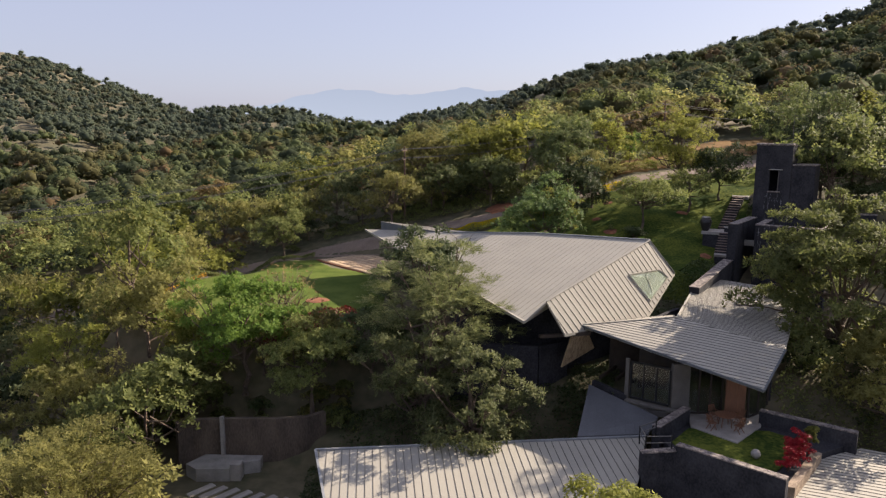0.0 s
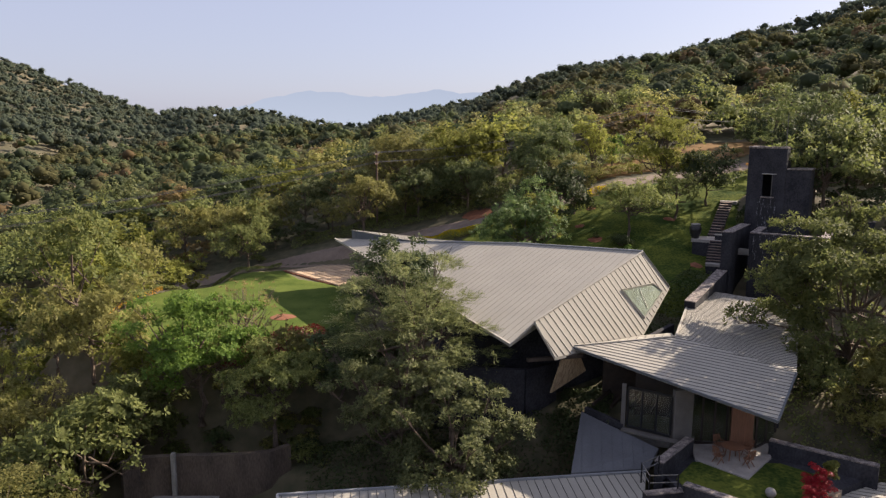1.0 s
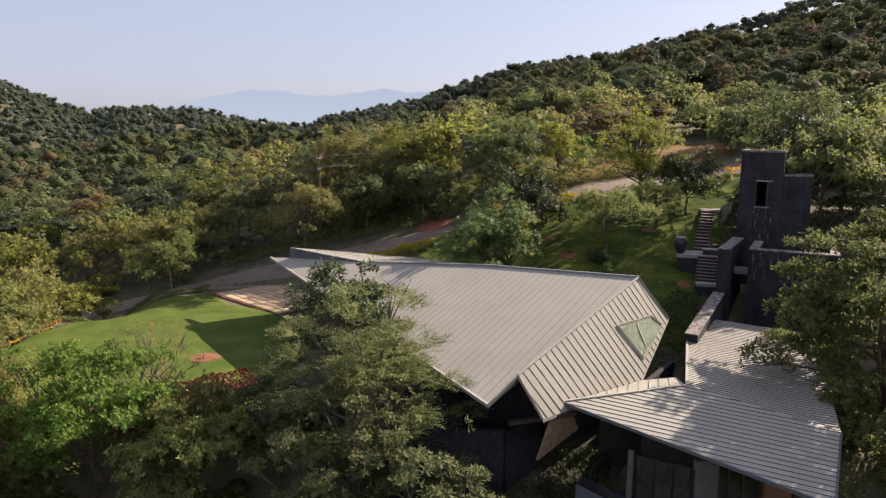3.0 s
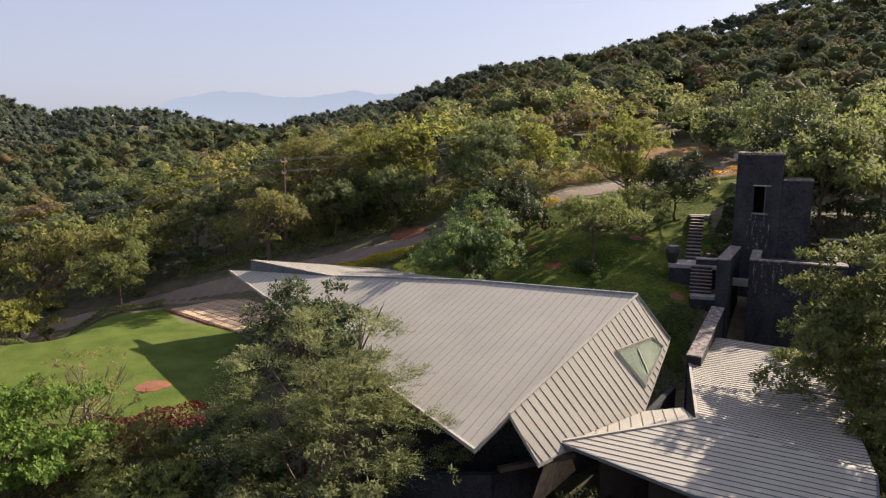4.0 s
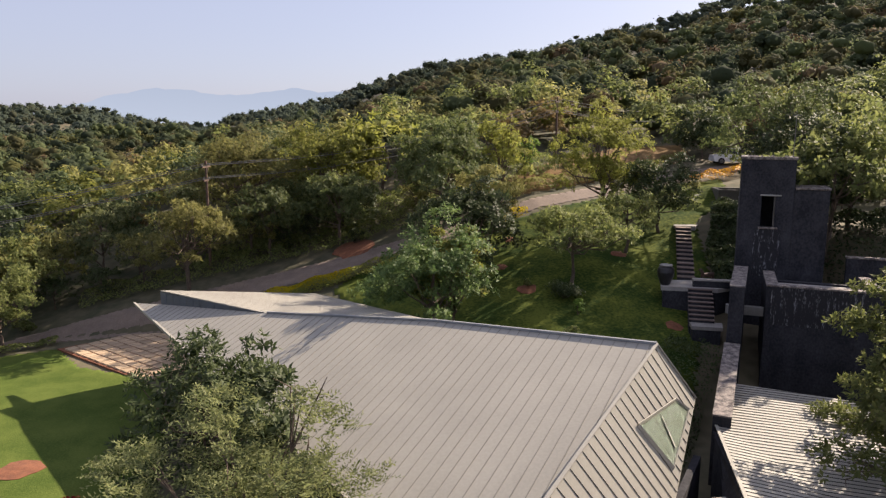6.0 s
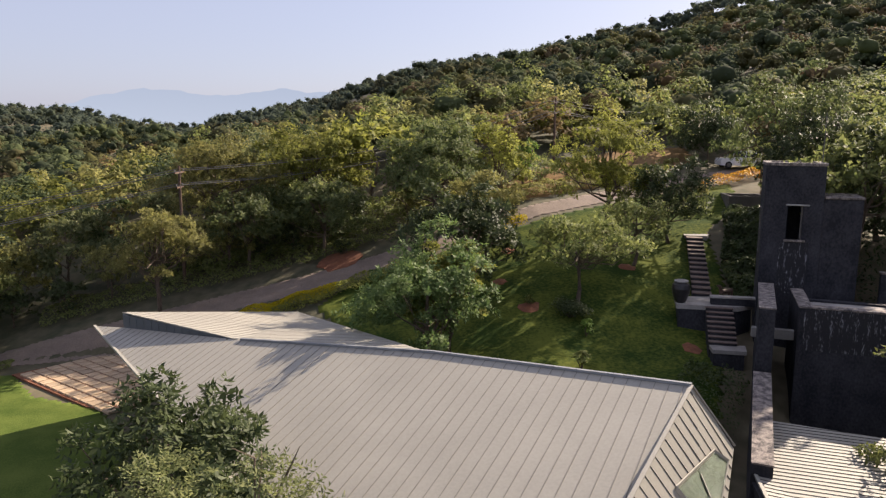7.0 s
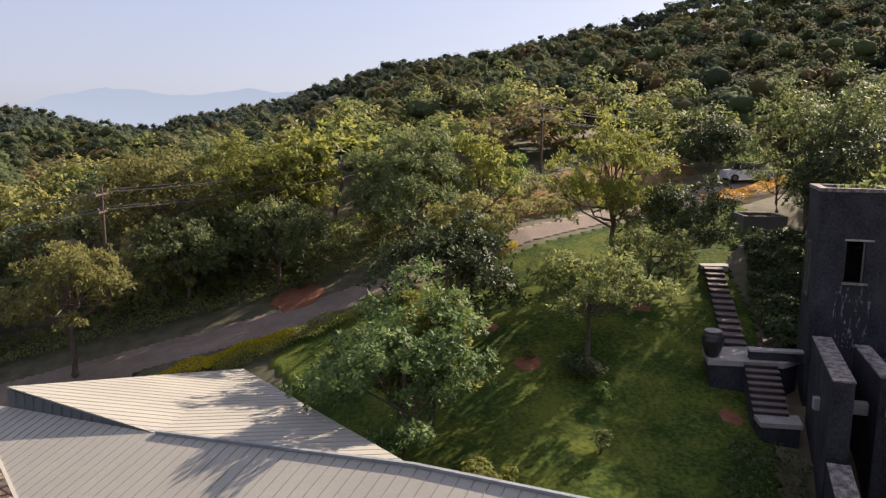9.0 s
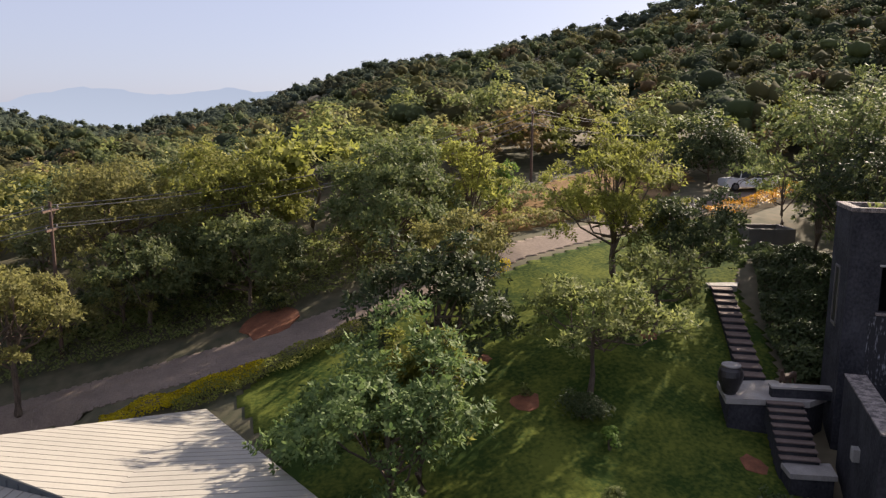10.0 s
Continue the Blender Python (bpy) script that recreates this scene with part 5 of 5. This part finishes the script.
used, rest = set(), [[] for _ in NEAR]
for n, (x, y) in enumerate(spots):
    k = pick(x, y)
    size = (0.72 + 0.55 * rng.uniform(0, 1) ** 1.6) * (1.25 if y < 41 and x < -13 else 0.95 if y < 52 and x < -13 else 1.1 if y < 75 and x < -10 else 1.25 if x > 34 and y < 86 else 1.0)
    turn, squash = rng.uniform(0, 360), rng.uniform(0.85, 1.1)
    if -14 < x < 26 and y < 90.3 + (x + 6.1) * 0.41:
        size *= 0.74
    kind = FINE[k] if x < -10 and path_gap(x, y) < 32 else LANE[k] if (road_gap(x, y) < 8.5 and -30 < x < 60) or (33 < x < 55 and y < 104) else NEAR[k]
    if n >= 180:
        rest[k].append((x, y, turn, size, squash))
        continue
    m = plant(kind, x, y, turn, size, squash=squash)
    if kind.name not in used:
        kind.matrix_basis = m
        used.add(kind.name)
    else:
        copy_thing(kind, m)


for kind in NEAR + FINE + LANE:
    if kind.name not in used:
        kind.matrix_basis = plant(kind, -50 - 3 * len(used), 66)
        used.add(kind.name)


def mid_woods(k, seed, label):
    """The wood behind the first rows of trees, crown against crown."""
    r = np.random.default_rng(seed)
    high, wide, leaf = ((6.2, 3.2, L_OLIVE), (7.2, 3.5, L_MID), (5.6, 3.0, L_DARK), (5.8, 3.3, L_LIME), (6.4, 2.8, L_GREY), (4.8, 2.6, L_TAN))[k]
    pos, nrm = [], []
    for x, y, turn, size, squash in rest[k]:
        p, q, _ = crown_points(r, 800, (0, 0, high * 0.52), (wide, wide, high * 0.45), 30, wide * 0.32)
        c, s = math.cos(radians(turn)), math.sin(radians(turn))
        rot = np.array([[c, -s, 0], [s, c, 0], [0, 0, 1]])
        pos.append((p @ rot.T) * np.array([size, size, size * squash]) + np.array([x, y, ground_at(x, y)]))
        nrm.append(q @ rot.T)
    name = ("woods_olive_near", "woods_green_near", "woods_dark_near", "woods_lime_near", "woods_grey_near", "woods_dry_near")[k]
    return mesh_object(name, leaves_mesh(name, np.concatenate(pos), np.concatenate(nrm), 0.5, 0.55, r), leaf, label=label, category="woods", kind="stuff")


for k, tone in enumerate(("olive-green", "fresh green", "dark green", "yellow-green", "grey-green", "dry brownish")):
    mid_woods(k, 80 + k, tone + " tree crowns in the wood above the lane")


# shrubs: lane hedge, flower beds, terrace plants, undergrowth
def shrub(name, at, radii, leaf, count, leaf_len, seed, label, category="shrub", clumps=12, width=0.5, group="", puff=0.5):
    r = np.random.default_rng(seed)
    s = empty(name, at, label=label, category=category, group=group)
    pos, nrm, c = crown_points(r, count, (0, 0, radii[2] * 0.55), (radii[0], radii[1], radii[2] * 0.5), clumps, min(radii[:2]) * puff, shell=0.3)
    pos[:, 2] = np.maximum(pos[:, 2], 0.02)
    mesh_object("foliage", leaves_mesh("foliage", pos, nrm, leaf_len, width, r), leaf, s)
    bm = bmesh.new()
    for p in c[:7]:
        tube(bm, [(0, 0, -0.1), (p[0] * 0.4, p[1] * 0.4, p[2] * 0.5), p], [0.03, 0.02, 0.008], 5)
    part("stem", bm, BARK, s)
    return s


def hedge(name, line, half, height, leaf, per_metre, leaf_len, seed, label):
    r = np.random.default_rng(seed)
    pts, nrms = [], []
    for a, b in zip(line, line[1:]):
        a, b = np.array(a), np.array(b)
        d = (b - a) / np.linalg.norm(b - a)
        n = int(per_metre * np.linalg.norm(b - a))
        t, s = r.uniform(0, 1, (n, 1)), r.uniform(-1, 1, (n, 1))
        xy = a + (b - a) * t + np.array([-d[1], d[0]]) * s * half
        bulge = 0.8 + 0.25 * np.sin(xy[:, 0] * 2.1) * np.sin(xy[:, 1] * 1.7)
        h = height * np.sqrt(np.maximum(0, 1 - 0.55 * s[:, 0] ** 2)) * bulge * r.uniform(0.15, 1, n) ** 0.3
        z = land(xy[:, 0], xy[:, 1]) + h
        pts.append(np.column_stack([xy, z]))
        nrms.append(np.column_stack([np.array([-d[1], d[0]]) * s * 0.7, np.full(n, 0.7)]) + r.normal(size=(n, 3)) * 0.4)
    return mesh_object(name, leaves_mesh(name, np.concatenate(pts), np.concatenate(nrms), leaf_len, 0.55, r), leaf, label=label, category="hedge", kind="stuff")


hedge("hedge_golden", [(-2.8, 79.9), (2.2, 80.6), (5.0, 81.1)], 0.6, 0.85, L_GOLD, 560, 0.13, 41, "clipped golden-yellow hedge along the lane")
hedge("hedge_green", [(0.5, 79.6), (4.5, 80.6), (7, 81.4), (11, 82.6)], 0.8, 0.85, L_LIME, 460, 0.13, 42, "clipped yellow-green hedge along the lane")
hedge("lawn_border", [(-22, 76.5), (-18, 79.6), (-17.0, 80.6), (-15.8, 80.8)], 0.7, 0.7, L_MID, 260, 0.16, 43, "low green border along the lawn")
hedge("lawn_side", [(-28.0, 54), (-28.2, 60), (-26.6, 67), (-23.6, 73.4), (-20.4, 77.6)], 0.8, 0.8, L_MID, 260, 0.17, 92, "mixed green border along the lawn's far side")
hedge("lawn_flowers", [(-26.6, 61), (-25.8, 66.2), (-24.6, 69.4)], 0.45, 0.6, L_ORANGE, 90, 0.13, 93, "scattered orange flowers along the lawn border")
hedge("lawn_bed", [(-14.5, 52.6), (-11, 53.4), (-7, 55.4)], 1.5, 1.0, L_MAROON, 420, 0.18, 44, "dark maroon planting below the lawn")
hedge("orange_bed", [(38.5, 90.4), (42, 91.2), (47, 93.0), (52, 95.0)], 0.8, 1.1, L_ORANGE, 320, 0.14, 45, "orange flowering border at the top of the lawn")
hedge("gold_bed", [(17.4, 84.2), (18.8, 84.8), (20.0, 85.0)], 0.75, 1.25, L_GOLD, 620, 0.13, 46, "bright yellow flowering clump by the lane")
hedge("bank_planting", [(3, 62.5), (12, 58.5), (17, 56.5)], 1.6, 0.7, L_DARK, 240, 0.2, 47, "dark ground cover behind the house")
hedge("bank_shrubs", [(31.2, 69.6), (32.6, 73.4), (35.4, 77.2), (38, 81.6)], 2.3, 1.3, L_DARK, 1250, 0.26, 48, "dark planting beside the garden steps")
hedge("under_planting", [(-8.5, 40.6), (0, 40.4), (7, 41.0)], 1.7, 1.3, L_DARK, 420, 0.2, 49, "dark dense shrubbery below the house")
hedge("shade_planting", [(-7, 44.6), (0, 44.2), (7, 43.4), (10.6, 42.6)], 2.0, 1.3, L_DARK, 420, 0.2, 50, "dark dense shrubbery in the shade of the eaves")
hedge("side_planting", [(22.0, 44.0), (25.0, 40.2), (30, 38.0)], 2.2, 1.6, L_MID, 480, 0.2, 60, "tangled green shrubbery beyond the terrace")
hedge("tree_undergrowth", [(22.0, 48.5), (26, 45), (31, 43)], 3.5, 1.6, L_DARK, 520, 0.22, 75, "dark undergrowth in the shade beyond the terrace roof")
hedge("lane_verge", [(-16, 88.0), (-8, 88.6), (2, 88.6), (12, 90.4), (20, 92.6)], 1.9, 1.0, L_MID, 260, 0.2, 76, "dark scrub along the upper edge of the lane")
hedge("upper_verge", [(20, 91.0), (27, 93.0), (36, 95.6)], 1.3, 1.2, L_OLIVE, 300, 0.22, 77, "olive scrub along the upper edge of the lane")
hedge("wood_floor", [(-8, 92), (4, 92.5), (16, 95.5), (28, 99)], 3.0, 1.6, L_MID, 380, 0.28, 78, "tangled undergrowth among the trees across the lane")
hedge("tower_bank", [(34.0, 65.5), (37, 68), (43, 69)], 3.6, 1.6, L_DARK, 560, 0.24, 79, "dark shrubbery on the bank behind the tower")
# Added dark leaf cover over sunlit earth, in place of the dark interior.
hedge("fold_planting", [(8.4, 43.2), (9.4, 45.0), (10.4, 47.0)], 1.6, 1.2, L_DARK, 620, 0.2, 87, "added dark leaves standing in for the shade under the roof fold")
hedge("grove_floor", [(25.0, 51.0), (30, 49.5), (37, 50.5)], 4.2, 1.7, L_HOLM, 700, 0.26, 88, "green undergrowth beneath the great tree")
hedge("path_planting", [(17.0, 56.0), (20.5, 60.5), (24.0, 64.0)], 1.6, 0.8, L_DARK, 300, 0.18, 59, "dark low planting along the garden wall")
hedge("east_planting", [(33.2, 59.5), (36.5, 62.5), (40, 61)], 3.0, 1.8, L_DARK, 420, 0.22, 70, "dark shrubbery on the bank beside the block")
shrub("shrub", (18.9, 35.7, FLOOR), (0.85, 0.7, 1.7), L_RED, 3200, 0.12, 51, "bright crimson shrub on the terrace edge", clumps=50, puff=0.3, width=0.3)
shrub("shrub", (17.9, 34.6, FLOOR), (0.7, 0.55, 0.8), L_RED, 1400, 0.12, 52, "low crimson shrub on the terrace edge", clumps=30, puff=0.3, width=0.3)
shrub("shrub", (18.35, 35.1, FLOOR), (0.7, 0.6, 1.2), L_RED, 2400, 0.1, 63, "crimson shrub on the terrace edge", clumps=40, puff=0.3, width=0.3)
shrub("shrub", (19.75, 36.45, FLOOR), (0.55, 0.5, 1.75), L_LIME, 2200, 0.13, 53, "upright lime-green shrub on the terrace")
shrub("shrub", (11.2, 64.2, ground_at(11.2, 64.2)), (1.5, 1.1, 1.7), L_LIME, 2200, 0.2, 54, "yellow-green shrub at the roof's edge")
shrub("shrub", (8.4, 31.2, 0.3), (2.0, 1.6, 2.2), L_LIME, 2600, 0.22, 55, "light green shrub top rising beside the low roof")
shrub("shrub", (18.2, 70.6, ground_at(18.2, 70.6)), (1.15, 1.0, 0.85), L_DARK, 2600, 0.13, 94, "low dome of dark ground cover beside the slender tree", clumps=40, puff=0.45)
shrub("shrub", (18.3, 68.6, ground_at(18.3, 68.6)), (0.5, 0.5, 1.0), L_FRESH, 300, 0.2, 56, "small bright sapling in the lawn", group="lawn saplings")
shrub("shrub", (16.6, 65.2, ground_at(16.6, 65.2)), (0.55, 0.55, 1.1), L_MID, 260, 0.2, 57, "small bright sapling in the lawn", group="lawn saplings")
shrub("shrub", (16.3, 72.8, ground_at(16.3, 72.8)), (0.35, 0.35, 0.6), L_MID, 160, 0.15, 58, "little green plant in a soil patch", group="lawn saplings")
for k in range(46):
    x, y = rng.uniform(-30, 40), rng.uniform(76, 100)
    if 2.2 < road_gap(x, y) < 5 and not (-18 < x < -2 and y < 83) and not (-16 < x < 44 and y < 88 and y < 82 + 0.25 * x):
        shrub("shrub", (x, y, ground_at(x, y)), (rng.uniform(0.6, 1.2), rng.uniform(0.6, 1.2), rng.uniform(0.7, 1.5)), (L_MID, L_OLIVE, L_DARK)[k % 3], 420, 0.22, 100 + k, "scrub bush beside the lane", group="roadside scrub")
for k in range(26):
    x, y = rng.uniform(-21, -6), rng.uniform(45.5, 52)
    if y > 45.2 and not (-11 < x < -8 and y < 46.5):
        shrub("shrub", (x, y, ground_at(x, y)), (rng.uniform(0.7, 1.3), rng.uniform(0.7, 1.3), rng.uniform(0.7, 1.6)), (L_DARK, L_MID, L_OLIVE)[k % 3], 480, 0.22, 200 + k, "dark scrub on the bank below the lawn", group="bank scrub")


# red soil rounds
def soil(x, y, r, seed):
    rg = random.Random(seed)
    out = [(x + r * rg.uniform(0.75, 1.15) * math.cos(a), y + r * rg.uniform(0.75, 1.15) * math.sin(a)) for a in (2 * math.pi * k / 14 for k in range(14))]
    bm = bmesh.new()
    slab(bm, out, lambda px, py: ground_at(px, py) + 0.075, lambda px, py: ground_at(px, py) - 0.1)
    c = bm.verts.new((x, y, ground_at(x, y) + 0.16))
    for k in range(14):
        bm.faces.new((bm.verts[:][k], bm.verts[:][(k + 1) % 14], c))
    return part("soil_patch", bm, SOIL, label="patch of bare red soil in the grass", category="soil", group="soil patches", kind="stuff")
for k, s in enumerate(((-11.5, 60.5, 1.0), (16.2, 72.4, 0.75), (24.3, 75.7, 0.6), (15.5, 76.5, 0.5), (24.0, 66.8, 0.6), (5.6, 86.3, 1.8), (17.5, 81.0, 0.5))):
    soil(*s, k)


# ---- far woods ----
ico = bmesh.new()
bmesh.ops.create_icosphere(ico, subdivisions=1, radius=1)
CORE_V = np.array([v.co for v in ico.verts])
CORE_F = np.array([[v.index for v in f.verts] for f in ico.faces])
ico.free()


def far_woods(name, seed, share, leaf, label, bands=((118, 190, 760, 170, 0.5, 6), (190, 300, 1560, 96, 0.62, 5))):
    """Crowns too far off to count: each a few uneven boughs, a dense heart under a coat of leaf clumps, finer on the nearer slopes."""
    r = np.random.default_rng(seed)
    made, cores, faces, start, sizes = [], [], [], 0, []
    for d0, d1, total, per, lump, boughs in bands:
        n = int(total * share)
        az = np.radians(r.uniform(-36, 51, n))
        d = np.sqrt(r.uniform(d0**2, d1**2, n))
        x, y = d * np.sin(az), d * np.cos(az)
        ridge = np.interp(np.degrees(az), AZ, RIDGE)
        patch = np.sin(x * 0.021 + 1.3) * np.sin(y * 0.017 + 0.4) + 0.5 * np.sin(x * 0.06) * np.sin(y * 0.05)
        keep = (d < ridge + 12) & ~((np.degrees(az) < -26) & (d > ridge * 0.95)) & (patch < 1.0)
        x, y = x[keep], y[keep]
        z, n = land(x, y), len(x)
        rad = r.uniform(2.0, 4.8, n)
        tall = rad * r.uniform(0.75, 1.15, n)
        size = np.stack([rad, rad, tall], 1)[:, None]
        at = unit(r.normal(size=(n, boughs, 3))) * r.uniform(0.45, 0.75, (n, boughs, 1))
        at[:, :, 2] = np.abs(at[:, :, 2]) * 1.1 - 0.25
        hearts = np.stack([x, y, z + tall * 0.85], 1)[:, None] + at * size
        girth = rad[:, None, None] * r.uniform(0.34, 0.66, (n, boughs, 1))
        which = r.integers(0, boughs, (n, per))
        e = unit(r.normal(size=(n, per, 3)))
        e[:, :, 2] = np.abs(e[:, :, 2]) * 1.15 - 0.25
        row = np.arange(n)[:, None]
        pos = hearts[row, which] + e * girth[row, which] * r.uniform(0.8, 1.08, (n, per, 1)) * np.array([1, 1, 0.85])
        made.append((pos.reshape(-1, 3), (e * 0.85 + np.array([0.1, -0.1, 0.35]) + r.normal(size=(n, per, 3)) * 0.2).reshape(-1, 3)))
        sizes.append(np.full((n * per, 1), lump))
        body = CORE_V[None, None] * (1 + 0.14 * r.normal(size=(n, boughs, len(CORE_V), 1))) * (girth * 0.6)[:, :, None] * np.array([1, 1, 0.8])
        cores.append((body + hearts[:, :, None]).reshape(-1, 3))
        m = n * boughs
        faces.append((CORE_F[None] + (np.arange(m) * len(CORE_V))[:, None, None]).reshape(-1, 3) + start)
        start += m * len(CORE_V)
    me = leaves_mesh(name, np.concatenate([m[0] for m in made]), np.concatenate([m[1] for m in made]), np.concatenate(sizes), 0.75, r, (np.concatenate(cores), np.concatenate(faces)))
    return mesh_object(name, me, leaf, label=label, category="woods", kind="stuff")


# Some distance haze is mixed into these leaf colours as extra blue.
far_woods("woods_green", 61, 0.30, leaf_material("far_green", (0.088, 0.111, 0.053), (0.133, 0.156, 0.072), 0.8, 0.5, 0.05), "green woodland covering the middle hillsides")
far_woods("woods_dark", 62, 0.32, leaf_material("far_dark", (0.061, 0.081, 0.049), (0.097, 0.118, 0.066), 0.8, 0.5, 0.05), "dark green woodland covering the middle hillsides")
far_woods("woods_olive", 63, 0.28, leaf_material("far_olive", (0.112, 0.112, 0.053), (0.158, 0.150, 0.072), 0.8, 0.5, 0.05), "olive woodland covering the middle hillsides")
far_woods("woods_dry", 64, 0.05, leaf_material("far_dry", (0.15, 0.105, 0.055), (0.20, 0.145, 0.078), 0.8, 0.3, 0.05), "dry brownish trees among the woods")
far_woods("woods_lime", 65, 0.07, leaf_material("far_lime", (0.150, 0.152, 0.055), (0.22, 0.21, 0.078), 0.8, 0.5, 0.05), "yellow-green trees among the woods")
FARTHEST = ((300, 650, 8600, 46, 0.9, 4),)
# Ridge haze is painted into these leaf colours: greyer, bluer, less contrast.
far_woods("woods_ridge_dark", 66, 0.42, leaf_material("hazed_ridge_dark", (0.070, 0.090, 0.070), (0.095, 0.115, 0.086), 0.8, 0.5, 0.0), "dark green woods on the far ridges, haze in the leaf colour", FARTHEST)
far_woods("woods_ridge_green", 67, 0.40, leaf_material("hazed_ridge_green", (0.086, 0.106, 0.075), (0.115, 0.136, 0.093), 0.8, 0.5, 0.0), "green woods on the far ridges, haze in the leaf colour", FARTHEST)
far_woods("woods_ridge_olive", 68, 0.18, leaf_material("hazed_ridge_olive", (0.106, 0.115, 0.077), (0.138, 0.145, 0.095), 0.8, 0.5, 0.0), "olive woods on the far ridges, haze in the leaf colour", FARTHEST)

# ---- paving beside the lawn ----
court = part("pavement", slab(bmesh.new(), [(-15.4, 79.2), (-10.6, 82.2), (-3.0, 76.0), (-7.8, 71.6), (-9.5, 72.6)], 4.22, 3.4), SOIL, label="forecourt of pale slabs set in red soil", category="pavement", kind="structure")
ax, ay = Vector((0.77, 0.638)), Vector((0.66, -0.75))
stone = None
for i in range(8):
    for j in range(13):
        c = Vector((-15.0, 78.95)) + ax * (0.45 + i * 0.8) + ay * (0.42 + j * 0.8)
        if stone is None:
            ob = part("slab", box(bmesh.new(), -0.345, -0.345, -0.1, 0.345, 0.345, 0.06, bevel=0.02), material("sandy_slab", (0.52, 0.39, 0.26), (0.38, 0.27, 0.17), 0.9, 1.5, 20, 0.25, rand=0.15), court)
            stone = ob.data
        else:
            ob = new("slab", stone)
            ob.parent = court
        ob.matrix_basis = pose(c.x, c.y, 4.24 + 0.008 * rng.uniform(-1, 1), 0, 0, math.degrees(math.atan2(ax.y, ax.x)))

# small paving stones of the lane below the house
def lane_stones():
    r = np.random.default_rng(91)
    verts, faces = [], []
    for k in range(104):
        x = -16 + 0.26 * k
        y = float(np.interp(x, *zip(*ROAD)))
        for j in range(12):
            cx, cy = x + 0.02 * r.normal(), y - 1.4 + 0.24 * j + (0.12 if k % 2 else 0) - 0.1
            w, h, up = 0.124, 0.114, 0.042 + 0.002 * r.normal()
            n = len(verts)
            top = [(cx + a * w, cy + b * h, ground_at(cx + a * w, cy + b * h) + up) for a, b in ((-1, -1), (1, -1), (1, 1), (-1, 1))]
            verts += top + [(a, b, c - 0.05) for a, b, c in top]
            faces += [(n, n + 1, n + 2, n + 3), (n, n + 4, n + 5, n + 1), (n + 1, n + 5, n + 6, n + 2), (n + 2, n + 6, n + 7, n + 3), (n + 3, n + 7, n + 4, n)]
    me = bpy.data.meshes.new("lane_paving")
    me.from_pydata(verts, [], faces)
    mesh_object("lane_paving", me, material("paver", (0.255, 0.196, 0.152), (0.155, 0.118, 0.094), 0.9, 0.8, 12, 0.3), label="small brown paving stones of the lane", category="paving", kind="stuff")


lane_stones()
